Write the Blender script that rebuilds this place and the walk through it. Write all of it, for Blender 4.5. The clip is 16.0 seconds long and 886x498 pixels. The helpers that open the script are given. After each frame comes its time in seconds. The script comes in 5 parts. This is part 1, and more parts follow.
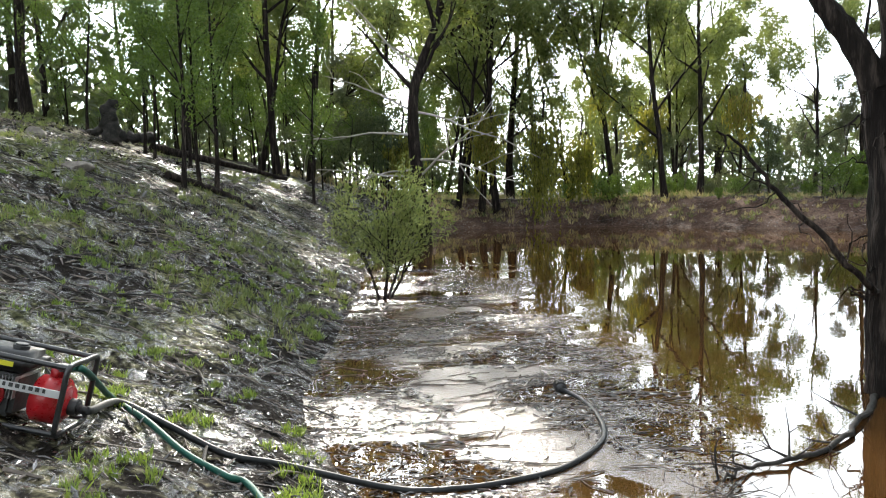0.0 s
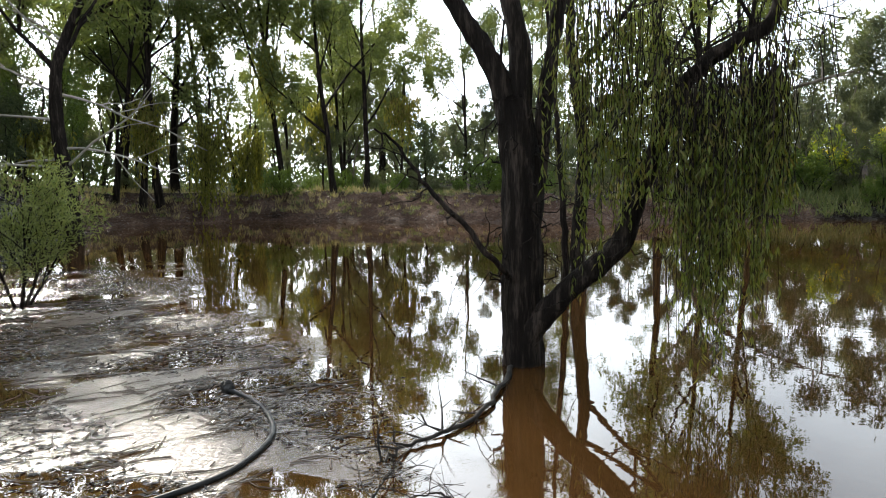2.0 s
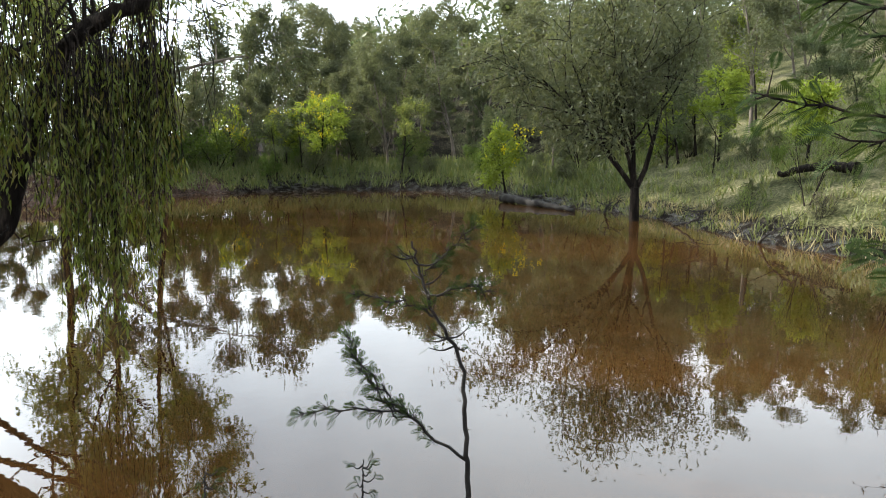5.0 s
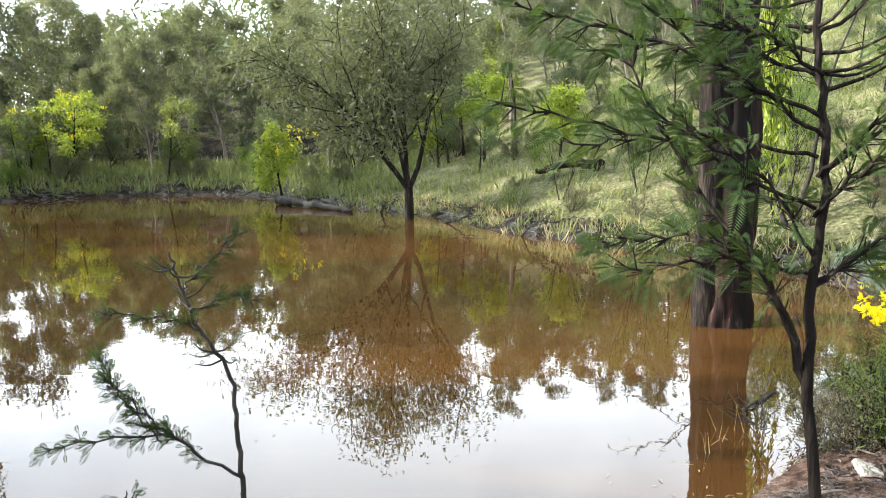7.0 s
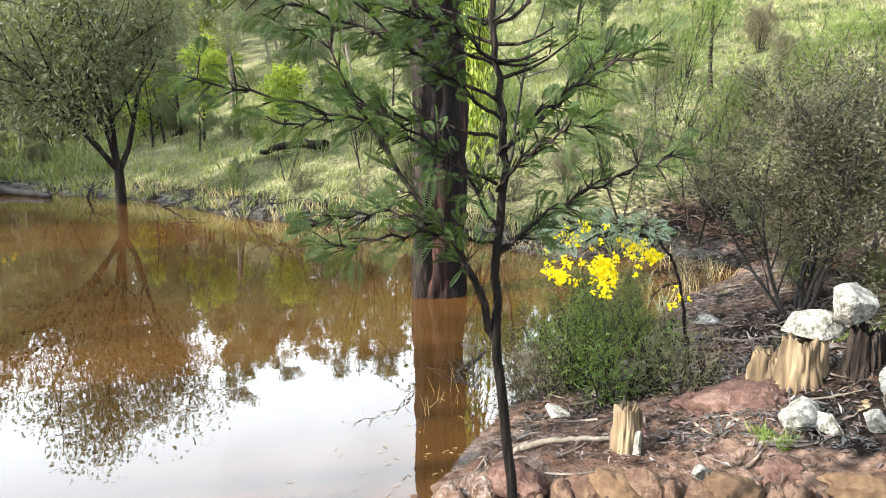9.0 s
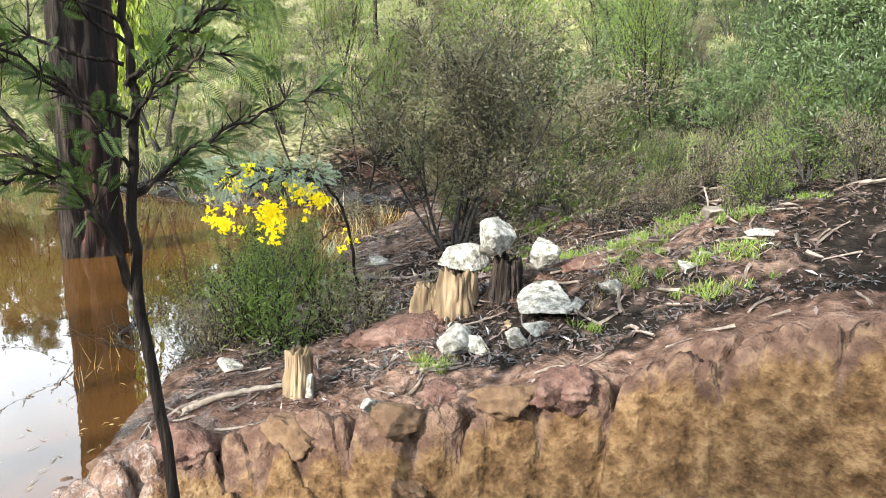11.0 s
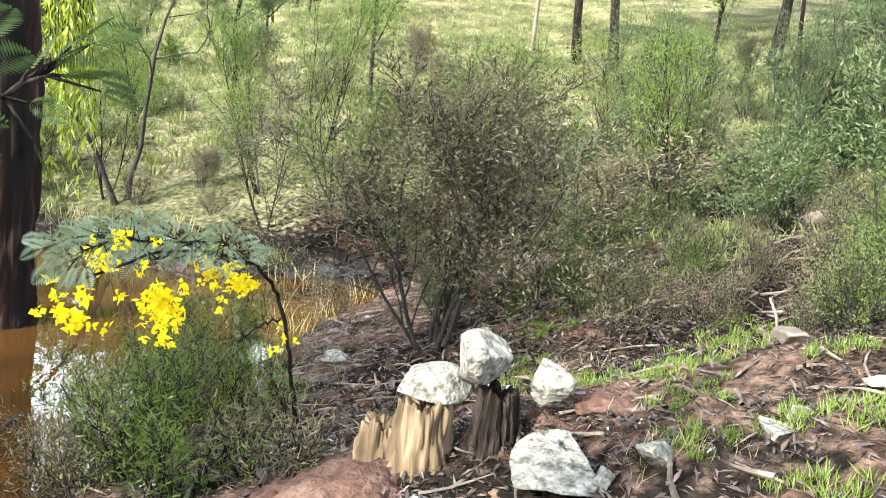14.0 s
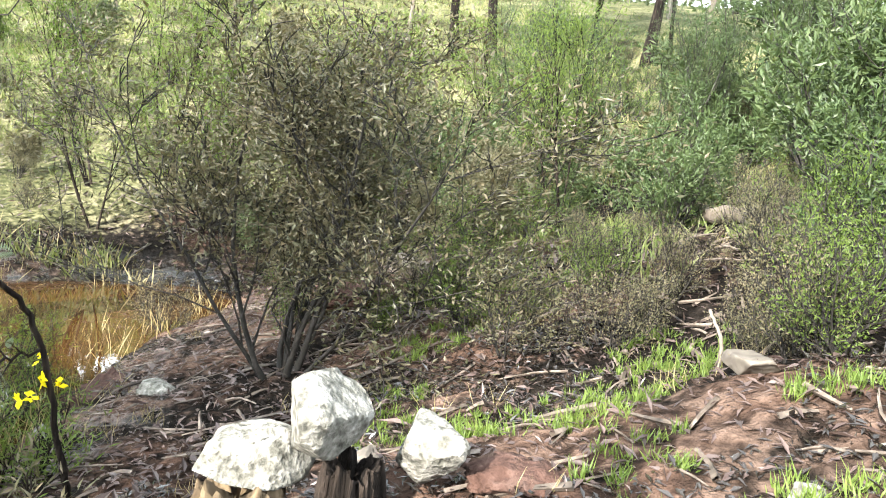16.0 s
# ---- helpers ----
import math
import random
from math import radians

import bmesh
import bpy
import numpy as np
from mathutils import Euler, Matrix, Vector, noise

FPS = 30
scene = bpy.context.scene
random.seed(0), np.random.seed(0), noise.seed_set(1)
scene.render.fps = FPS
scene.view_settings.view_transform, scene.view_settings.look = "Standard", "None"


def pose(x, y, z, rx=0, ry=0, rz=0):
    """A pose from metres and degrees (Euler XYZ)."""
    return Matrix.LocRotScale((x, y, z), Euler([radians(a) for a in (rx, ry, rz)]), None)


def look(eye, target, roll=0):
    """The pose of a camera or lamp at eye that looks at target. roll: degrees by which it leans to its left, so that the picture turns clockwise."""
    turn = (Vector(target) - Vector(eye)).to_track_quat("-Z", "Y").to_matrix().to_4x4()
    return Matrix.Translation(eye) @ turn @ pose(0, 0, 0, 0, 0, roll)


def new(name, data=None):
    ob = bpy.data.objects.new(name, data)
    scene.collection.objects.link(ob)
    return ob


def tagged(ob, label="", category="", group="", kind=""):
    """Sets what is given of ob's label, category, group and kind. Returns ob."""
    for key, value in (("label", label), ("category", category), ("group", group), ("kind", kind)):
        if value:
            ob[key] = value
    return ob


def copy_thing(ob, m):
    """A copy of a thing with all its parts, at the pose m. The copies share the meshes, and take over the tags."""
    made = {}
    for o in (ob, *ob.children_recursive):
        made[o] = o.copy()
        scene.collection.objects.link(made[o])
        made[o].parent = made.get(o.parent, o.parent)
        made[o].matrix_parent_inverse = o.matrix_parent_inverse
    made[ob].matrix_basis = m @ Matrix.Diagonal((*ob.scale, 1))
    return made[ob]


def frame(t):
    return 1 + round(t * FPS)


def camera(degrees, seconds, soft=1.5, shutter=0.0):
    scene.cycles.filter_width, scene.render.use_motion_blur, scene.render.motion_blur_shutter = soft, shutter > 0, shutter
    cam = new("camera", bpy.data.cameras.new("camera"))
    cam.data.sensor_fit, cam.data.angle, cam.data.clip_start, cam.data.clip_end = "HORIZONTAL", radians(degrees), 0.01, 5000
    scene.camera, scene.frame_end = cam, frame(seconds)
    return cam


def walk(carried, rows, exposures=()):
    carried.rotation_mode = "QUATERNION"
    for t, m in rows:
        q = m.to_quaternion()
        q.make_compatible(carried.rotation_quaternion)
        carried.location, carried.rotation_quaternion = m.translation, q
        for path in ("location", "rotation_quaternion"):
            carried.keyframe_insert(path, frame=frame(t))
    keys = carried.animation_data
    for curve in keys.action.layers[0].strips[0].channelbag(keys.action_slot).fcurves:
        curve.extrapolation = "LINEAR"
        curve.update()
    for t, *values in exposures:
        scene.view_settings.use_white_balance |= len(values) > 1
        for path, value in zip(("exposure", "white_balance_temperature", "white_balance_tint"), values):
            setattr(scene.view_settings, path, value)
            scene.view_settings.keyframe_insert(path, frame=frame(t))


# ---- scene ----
cam = camera(61.9, 16.0, soft=1.05)
PATH = [
    (0, (0.503, 0.385, 1.797), (0.442, 2.378, 1.641), -1.9),
    (0.5, (0.518, 0.392, 1.795), (0.627, 2.382, 1.629), -1.5),
    (1, (0.536, 0.406, 1.791), (0.871, 2.37, 1.617), -1.2),
    (1.5, (0.567, 0.425, 1.783), (1.137, 2.333, 1.598), -1.3),
    (2, (0.579, 0.431, 1.786), (1.364, 2.26, 1.594), -1.1),
    (2.5, (0.589, 0.424, 1.781), (1.588, 2.146, 1.581), -1.0),
    (3, (0.6, 0.412, 1.782), (1.808, 1.989, 1.555), -0.9),
    (3.5, (0.636, 0.399, 1.784), (2.009, 1.832, 1.535), -1.0),
    (4, (0.694, 0.358, 1.777), (2.272, 1.56, 1.519), -0.7),
    (4.5, (0.71, 0.331, 1.779), (2.429, 1.318, 1.51), -0.4),
    (5, (0.719, 0.321, 1.784), (2.534, 1.116, 1.507), -0.4),
    (5.2, (0.722, 0.318, 1.787), (2.569, 1.034, 1.51), -0.3),
    (7.3, (0.767, 0.242, 1.796), (2.739, 0.425, 1.511), -0.8),
    (7.5, (0.775, 0.233, 1.792), (2.748, 0.384, 1.505), -0.7),
    (8, (0.747, 0.229, 1.796), (2.726, 0.248, 1.506), -0.6),
    (8.5, (0.704, 0.227, 1.801), (2.67, 0.011, 1.506), 0.0),
    (9, (0.725, 0.197, 1.792), (2.637, -0.284, 1.454), -0.0),
    (9.5, (0.731, 0.174, 1.787), (2.525, -0.624, 1.407), 0.9),
    (10, (0.728, 0.15, 1.782), (2.38, -0.903, 1.378), 1.5),
    (10.2, (0.736, 0.139, 1.781), (2.32, -1.014, 1.376), 1.9),
    (12.3, (1.024, -0.145, 1.696), (2.517, -1.387, 1.22), 2.2),
    (12.5, (1.122, -0.209, 1.697), (2.626, -1.439, 1.222), 2.5),
    (13, (1.336, -0.408, 1.688), (2.87, -1.632, 1.307), 3.9),
    (13.5, (1.533, -0.596, 1.704), (3.075, -1.823, 1.362), 4.4),
    (14, (1.678, -0.757, 1.663), (3.214, -2.01, 1.397), 5.6),
    (14.5, (1.81, -0.916, 1.588), (3.328, -2.173, 1.247), 5.6),
    (15, (1.954, -1.098, 1.576), (3.372, -2.462, 1.218), 5.1),
    (15.5, (2.148, -1.274, 1.546), (3.471, -2.744, 1.246), 5.7),
    (16, (2.321, -1.447, 1.541), (3.632, -2.94, 1.314), 6.7),
]
walk(cam, [(t, look(eye, target, roll)) for t, eye, target, roll in PATH],
     exposures=[(0, 1.3), (.5, 1.2), (1.5, .52), (2, .72), (2.5, 1.0), (3, .9), (3.5, .74), (4.2, .78), (5, .98), (7.5, 1.85), (10, 1.9), (12.5, 1.8), (14, 1.95), (16, 2.1)])


# ---- sun, sky ----
SUN_ELEVATION, SUN_TURN = radians(27.8), radians(-8)
sun_way = Vector((math.sin(SUN_TURN) * math.cos(SUN_ELEVATION), math.cos(SUN_TURN) * math.cos(SUN_ELEVATION), math.sin(SUN_ELEVATION)))
sun = new("sun", bpy.data.lights.new("sun", "SUN"))
sun.data.energy, sun.data.angle, sun.data.color = 5.0, radians(.8), (1, .93, .82)
sun.matrix_world = look(sun_way * 60, (0, 0, 0))

world = bpy.data.worlds.new("sky")
scene.world = world
world.use_nodes = True
wn, wl = world.node_tree.nodes, world.node_tree.links
wn.clear()
sky = wn.new("ShaderNodeTexSky")
sky.sky_type, sky.sun_disc = "NISHITA", False
sky.sun_elevation, sky.sun_rotation, sky.dust_density = SUN_ELEVATION, SUN_TURN, 2.5
clear = wn.new("ShaderNodeBackground")
clear.inputs["Strength"].default_value = .12
wl.new(sky.outputs[0], clear.inputs["Color"])
cloud = wn.new("ShaderNodeBackground")
cloud.inputs["Color"].default_value, cloud.inputs["Strength"].default_value = (.85, .93, 1, 1), 1.3
coord, puff, cover, both, wout = (wn.new("ShaderNode" + k) for k in ("TexCoord", "TexNoise", "MapRange", "MixShader", "OutputWorld"))
puff.inputs["Scale"].default_value, puff.inputs["Detail"].default_value = 2.2, 5
cover.inputs["From Min"].default_value, cover.inputs["From Max"].default_value = .30, .55
cover.inputs["To Min"].default_value, cover.inputs["To Max"].default_value = .55, 1
# thin cloud glows more towards the sun
toward, glow, gain = wn.new("ShaderNodeVectorMath"), wn.new("ShaderNodeMath"), wn.new("ShaderNodeMapRange")
toward.operation, glow.operation = "DOT_PRODUCT", "POWER"
toward.inputs[1].default_value, glow.inputs[1].default_value = sun_way, 7
gain.inputs["To Min"].default_value, gain.inputs["To Max"].default_value = 1.25, 5.0
# and is paler low down than overhead
height, pale_low, product = wn.new("ShaderNodeSeparateXYZ"), wn.new("ShaderNodeMapRange"), wn.new("ShaderNodeMath")
product.operation = "MULTIPLY"
pale_low.inputs["From Max"].default_value = .75
pale_low.inputs["To Min"].default_value, pale_low.inputs["To Max"].default_value = 1.85, .55
wl.new(coord.outputs["Generated"], height.inputs[0])
wl.new(height.outputs["Z"], pale_low.inputs["Value"])
wl.new(pale_low.outputs[0], product.inputs[1])
wl.new(coord.outputs["Generated"], toward.inputs[0])
wl.new(toward.outputs["Value"], glow.inputs[0])
wl.new(glow.outputs[0], gain.inputs["Value"])
wl.new(gain.outputs[0], product.inputs[0])
wl.new(product.outputs[0], cloud.inputs["Strength"])
wl.new(coord.outputs["Generated"], puff.inputs["Vector"])
wl.new(puff.outputs["Fac"], cover.inputs["Value"])
wl.new(cover.outputs[0], both.inputs[0])
wl.new(clear.outputs[0], both.inputs[1])
wl.new(cloud.outputs[0], both.inputs[2])
wl.new(both.outputs[0], wout.inputs[0])


# ---- materials ----
def ramp_of(nt, value, colours):
    """A colour ramp over evenly spaced colours."""
    r = nt.nodes.new("ShaderNodeValToRGB")
    while len(r.color_ramp.elements) < len(colours):
        r.color_ramp.elements.new(.5)
    for i, c in enumerate(colours):
        r.color_ramp.elements[i].position = i / (len(colours) - 1)
        r.color_ramp.elements[i].color = (*c, 1)
    nt.links.new(value, r.inputs[0])
    return r.outputs[0]


def noise_of(nt, scale, detail=4, stretch=None, distort=0.0):
    co = nt.nodes.new("ShaderNodeTexCoord").outputs["Object"]
    if stretch:
        m = nt.nodes.new("ShaderNodeMapping")
        m.inputs["Scale"].default_value = stretch
        nt.links.new(co, m.inputs[0])
        co = m.outputs[0]
    n = nt.nodes.new("ShaderNodeTexNoise")
    n.inputs["Scale"].default_value, n.inputs["Detail"].default_value, n.inputs["Distortion"].default_value = scale, detail, distort
    nt.links.new(co, n.inputs["Vector"])
    return n.outputs["Fac"]


def maths(nt, kind, a, b):
    m = nt.nodes.new("ShaderNodeMath")
    m.operation = kind
    for i, v in enumerate((a, b)):
        if isinstance(v, (int, float)):
            m.inputs[i].default_value = v
        else:
            nt.links.new(v, m.inputs[i])
    return m.outputs[0]


def spread(nt, value, lo, hi, to_lo=0.0, to_hi=1.0):
    m = nt.nodes.new("ShaderNodeMapRange")
    for k, v in zip(("From Min", "From Max", "To Min", "To Max"), (lo, hi, to_lo, to_hi)):
        m.inputs[k].default_value = v
    nt.links.new(value, m.inputs[0])
    return m.outputs[0]


def mixed(nt, fac, a, b, how="MIX"):
    m = nt.nodes.new("ShaderNodeMixRGB")
    m.blend_type = how
    for i, v in enumerate((fac, a, b)):
        if isinstance(v, tuple):
            m.inputs[i].default_value = (*v, 1)
        elif isinstance(v, (int, float)):
            m.inputs[i].default_value = v
        else:
            nt.links.new(v, m.inputs[i])
    return m.outputs[0]


def bumped(nt, bsdf, height, strength, distance):
    b = nt.nodes.new("ShaderNodeBump")
    b.inputs["Strength"].default_value, b.inputs["Distance"].default_value = strength, distance
    nt.links.new(height, b.inputs["Height"])
    nt.links.new(b.outputs[0], bsdf.inputs["Normal"])


def material(name):
    m = bpy.data.materials.new(name)
    m.use_nodes = True
    return m, m.node_tree, m.node_tree.nodes["Principled BSDF"]


def grained(name, colours, scale=6, rough=.8, bump=.4, size=.02, stretch=None, spec=.3, fine=40, metal=0.0):
    """A rough natural or painted surface with broad variation and fine grain."""
    m, nt, b = material(name)
    broad, grain = noise_of(nt, scale, 5, stretch, .3), noise_of(nt, fine, 4, stretch)
    both_ = maths(nt, "ADD", maths(nt, "MULTIPLY", broad, .65), maths(nt, "MULTIPLY", grain, .35))
    nt.links.new(ramp_of(nt, spread(nt, both_, .33, .67), colours), b.inputs["Base Color"])
    nt.links.new(spread(nt, grain, .3, .7, rough - .08, min(rough + .1, 1)), b.inputs["Roughness"])
    b.inputs["Specular IOR Level"].default_value, b.inputs["Metallic"].default_value = spec, metal
    bumped(nt, b, both_, bump, size)
    return m


def leafy(name, colours, through_=.48, rough=.45, gloss=.35):
    """Leaves: each one its own tint, letting some light through."""
    m, nt, b = material(name)
    geo, info = nt.nodes.new("ShaderNodeNewGeometry"), nt.nodes.new("ShaderNodeObjectInfo")
    v = maths(nt, "ADD", maths(nt, "MULTIPLY", geo.outputs["Random Per Island"], .7), maths(nt, "MULTIPLY", info.outputs["Random"], .3))
    tint = mixed(nt, .35, ramp_of(nt, v, colours), ramp_of(nt, noise_of(nt, .9, 2), colours))
    nt.links.new(tint, b.inputs["Base Color"])
    b.inputs["Roughness"].default_value, b.inputs["Specular IOR Level"].default_value = rough, gloss
    t = nt.nodes.new("ShaderNodeBsdfTranslucent")
    nt.links.new(mixed(nt, 1, tint, (1.25, 1.2, .55), "MULTIPLY"), t.inputs["Color"])
    x = nt.nodes.new("ShaderNodeMixShader")
    x.inputs[0].default_value = through_
    nt.links.new(b.outputs[0], x.inputs[1])
    nt.links.new(t.outputs[0], x.inputs[2])
    nt.links.new(x.outputs[0], nt.nodes["Material Output"].inputs["Surface"])
    return m


M = {}
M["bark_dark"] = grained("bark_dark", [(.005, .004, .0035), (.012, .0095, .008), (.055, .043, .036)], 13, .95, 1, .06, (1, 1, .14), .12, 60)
M["bark_grey"] = grained("bark_grey", [(.05, .042, .035), (.13, .11, .09), (.24, .21, .18)], 4, .85, .7, .02, (1, 1, .2), .2)
M["bark_red"] = grained("bark_red", [(.003, .0028, .0028), (.006, .0045, .0042), (.018, .010, .0085), (.11, .05, .04)], 4.5, .9, 1, .05, (1, 1, .06), .15, 30)
M["bark_pale"] = grained("bark_pale", [(.16, .14, .12), (.27, .25, .22), (.4, .37, .33)], 4, .8, .5, .01, (1, 1, .2), .2)
M["charred"] = grained("charred", [(.008, .008, .008), (.02, .018, .016), (.05, .045, .04)], 6, .85, .9, .03, None, .3)
M["gum_leaf"] = leafy("gum_leaf", [(.05, .075, .028), (.09, .12, .042), (.15, .18, .07), (.23, .24, .12)], .58)
M["gum_leaf_grey"] = leafy("gum_leaf_grey", [(.045, .06, .036), (.08, .098, .06), (.125, .14, .09), (.20, .20, .135)], .5)
M["olive_leaf"] = leafy("olive_leaf", [(.04, .052, .029), (.07, .086, .05), (.11, .125, .076), (.18, .185, .12)], .45)
M["tea_leaf"] = leafy("tea_leaf", [(.028, .032, .018), (.058, .06, .032), (.10, .09, .055), (.18, .135, .10)], .25)
M["dense_leaf"] = leafy("dense_leaf", [(.028, .044, .022), (.052, .074, .036), (.088, .112, .056), (.14, .155, .085)], .42)
M["dark_leaf"] = leafy("dark_leaf", [(.022, .04, .016), (.042, .068, .026), (.07, .105, .04), (.12, .15, .07)], .3)
M["bush_leaf"] = leafy("bush_leaf", [(.03, .06, .014), (.06, .105, .022), (.10, .155, .035), (.18, .23, .06)])
M["weeping_leaf"] = leafy("weeping_leaf", [(.03, .045, .010), (.07, .10, .016), (.15, .18, .03), (.15, .10, .03)], .42)
M["mistletoe_leaf"] = leafy("mistletoe_leaf", [(.08, .09, .018), (.15, .16, .03), (.23, .23, .05), (.22, .135, .05)], .55)
M["wattle_leaf"] = leafy("wattle_leaf", [(.018, .035, .012), (.035, .06, .02), (.06, .09, .03)], .35, .65, .12)
M["silver_leaf"] = leafy("silver_leaf", [(.10, .15, .11), (.17, .23, .17), (.26, .32, .24)], .25)
M["young_leaf"] = leafy("young_leaf", [(.055, .10, .024), (.10, .155, .036), (.17, .22, .06)])
M["pale_leaf"] = leafy("pale_leaf", [(.10, .14, .05), (.17, .21, .08), (.27, .30, .14)], .5)
M["lime_leaf"] = leafy("lime_leaf", [(.13, .19, .025), (.22, .29, .04), (.33, .38, .075)], .45)
M["blossom"] = leafy("blossom", [(.75, .60, .01), (.85, .74, .02), (.9, .84, .06)], .3, .7, .1)
M["heath_leaf"] = leafy("heath_leaf", [(.045, .05, .028), (.085, .088, .048), (.145, .13, .08), (.23, .175, .125)], .25)
M["grass"] = leafy("grass", [(.05, .08, .026), (.10, .135, .05), (.17, .195, .075), (.28, .27, .15)], .35, .5)
M["weed"] = leafy("weed", [(.05, .09, .02), (.10, .16, .035), (.17, .24, .06), (.26, .29, .10)], .45, .5)
M["dry_grass"] = leafy("dry_grass", [(.18, .15, .08), (.29, .25, .14), (.42, .37, .22)], .3, .6)
M["litter"] = leafy("litter", [(.024, .017, .017), (.06, .041, .037), (.12, .086, .078), (.24, .20, .18)], .05, .4, .5)
M["wet_litter"] = leafy("wet_litter", [(.006, .005, .004), (.014, .011, .009), (.034, .028, .024), (.11, .10, .09)], .05, .2, 1.0)
M["stick"] = grained("stick", [(.03, .025, .02), (.10, .08, .065), (.24, .2, .17)], 8, .7, .5, .01, None, .4)
M["stone"] = grained("stone", [(.04, .04, .034), (.13, .128, .112), (.24, .236, .215), (.37, .36, .335)], 26, .9, 1, .03, None, .2, 70)
M["stone_dark"] = grained("stone_dark", [(.07, .06, .052), (.13, .115, .098), (.21, .19, .165)], 7, .85, .7, .02, None, .25, 30)
M["rotten_wood"] = grained("rotten_wood", [(.018, .012, .008), (.12, .088, .055), (.27, .21, .14)], 7, .9, 1, .03, (1, 1, .12), .15, 30)
M["red_clay"] = grained("red_clay", [(.035, .019, .015), (.08, .046, .037), (.15, .10, .083)], 7, .95, 1, .05, None, .15)
M["ochre_clay"] = grained("ochre_clay", [(.045, .027, .017), (.085, .054, .033), (.13, .09, .056)], 5, .92, .9, .03, None, .15)
M["black_steel"] = grained("black_steel", [(.012, .012, .013), (.02, .02, .021)], 9, .35, .1, .002, None, .5)
M["black_plastic"] = grained("black_plastic", [(.015, .015, .016), (.03, .03, .03)], 12, .5, .2, .003, None, .5)
M["red_paint"] = grained("red_paint", [(.26, .008, .012), (.38, .014, .018)], 7, .3, .1, .002, None, .5)
M["alloy"] = grained("alloy", [(.25, .25, .26), (.45, .45, .46)], 20, .4, .3, .003, None, .5, 60, .8)
M["plate"] = grained("plate", [(.3, .3, .3), (.42, .42, .42)], 9, .45, .1, .002, None, .5)
M["yellow_paint"] = grained("yellow_paint", [(.55, .5, .02), (.7, .65, .04)], 9, .4, .1, .002, None, .5)
M["green_hose"] = grained("green_hose", [(.006, .05, .036), (.012, .085, .06)], 10, .55, .15, .003, None, .25)
M["black_hose"] = grained("black_hose", [(.006, .007, .008), (.014, .015, .016)], 10, .5, .3, .004, None, .3)

# muddy water
M["water"], nt, b = material("water")
nt.links.new(ramp_of(nt, noise_of(nt, .12, 3), [(.040, .0185, .0055), (.052, .0245, .0075), (.066, .032, .0105)]), b.inputs["Base Color"])
b.inputs["IOR"].default_value = 1.74
# drifting scum roughens the flooded shallows by the west bank
place_ = nt.nodes.new("ShaderNodeSeparateXYZ")
nt.links.new(nt.nodes.new("ShaderNodeTexCoord").outputs["Object"], place_.inputs[0])
shallow = maths(nt, "MULTIPLY", spread(nt, place_.outputs["X"], 2.6, 1.0), spread(nt, place_.outputs["Y"], 19, 11))
scum = maths(nt, "MULTIPLY", shallow, spread(nt, noise_of(nt, 1.1, 5, (.6, 1, 1), .6), .44, .54))
nt.links.new(maths(nt, "ADD", maths(nt, "MULTIPLY", scum, .30), .012), b.inputs["Roughness"])
ripple = maths(nt, "ADD", noise_of(nt, 2.2, 2), maths(nt, "MULTIPLY", noise_of(nt, 9, 2), .25))
bumped(nt, b, ripple, .035, .03)
crumbs = nt.nodes.new("ShaderNodeBump")
crumbs.inputs["Distance"].default_value = .02
nt.links.new(maths(nt, "MULTIPLY", scum, .9), crumbs.inputs["Strength"])
nt.links.new(noise_of(nt, 34, 6, (.55, 1, 1)), crumbs.inputs["Height"])
nt.links.new(b.inputs["Normal"].links[0].from_socket, crumbs.inputs["Normal"])
nt.links.new(crumbs.outputs[0], b.inputs["Normal"])

# the ground: four kinds of soil, told apart by the point colours laid down with the land
M["ground"], nt, b = material("ground")
zone = nt.nodes.new("ShaderNodeVertexColor")
zone.layer_name = "zone"
split = nt.nodes.new("ShaderNodeSeparateColor")
nt.links.new(zone.outputs[0], split.inputs[0])
broad, fine, clod = noise_of(nt, .9, 6), noise_of(nt, 14, 6), noise_of(nt, 55, 4)
mix3 = maths(nt, "ADD", maths(nt, "MULTIPLY", broad, .5), maths(nt, "MULTIPLY", fine, .5))
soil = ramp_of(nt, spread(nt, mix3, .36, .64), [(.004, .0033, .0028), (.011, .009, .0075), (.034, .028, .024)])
turf = ramp_of(nt, spread(nt, mix3, .36, .64), [(.024, .027, .013), (.06, .066, .03), (.12, .12, .06), (.24, .215, .135)])
clay = ramp_of(nt, spread(nt, mix3, .36, .64), [(.028, .016, .012), (.072, .045, .034), (.15, .104, .082)])
ochre = ramp_of(nt, spread(nt, maths(nt, "ADD", maths(nt, "MULTIPLY", fine, .7), maths(nt, "MULTIPLY", clod, .3)), .36, .64), [(.036, .021, .011), (.086, .052, .026), (.15, .10, .054)])


def edge(channel):
    return spread(nt, maths(nt, "ADD", split.outputs[channel], maths(nt, "MULTIPLY", maths(nt, "SUBTRACT", fine, .5), .9)), .35, .65)


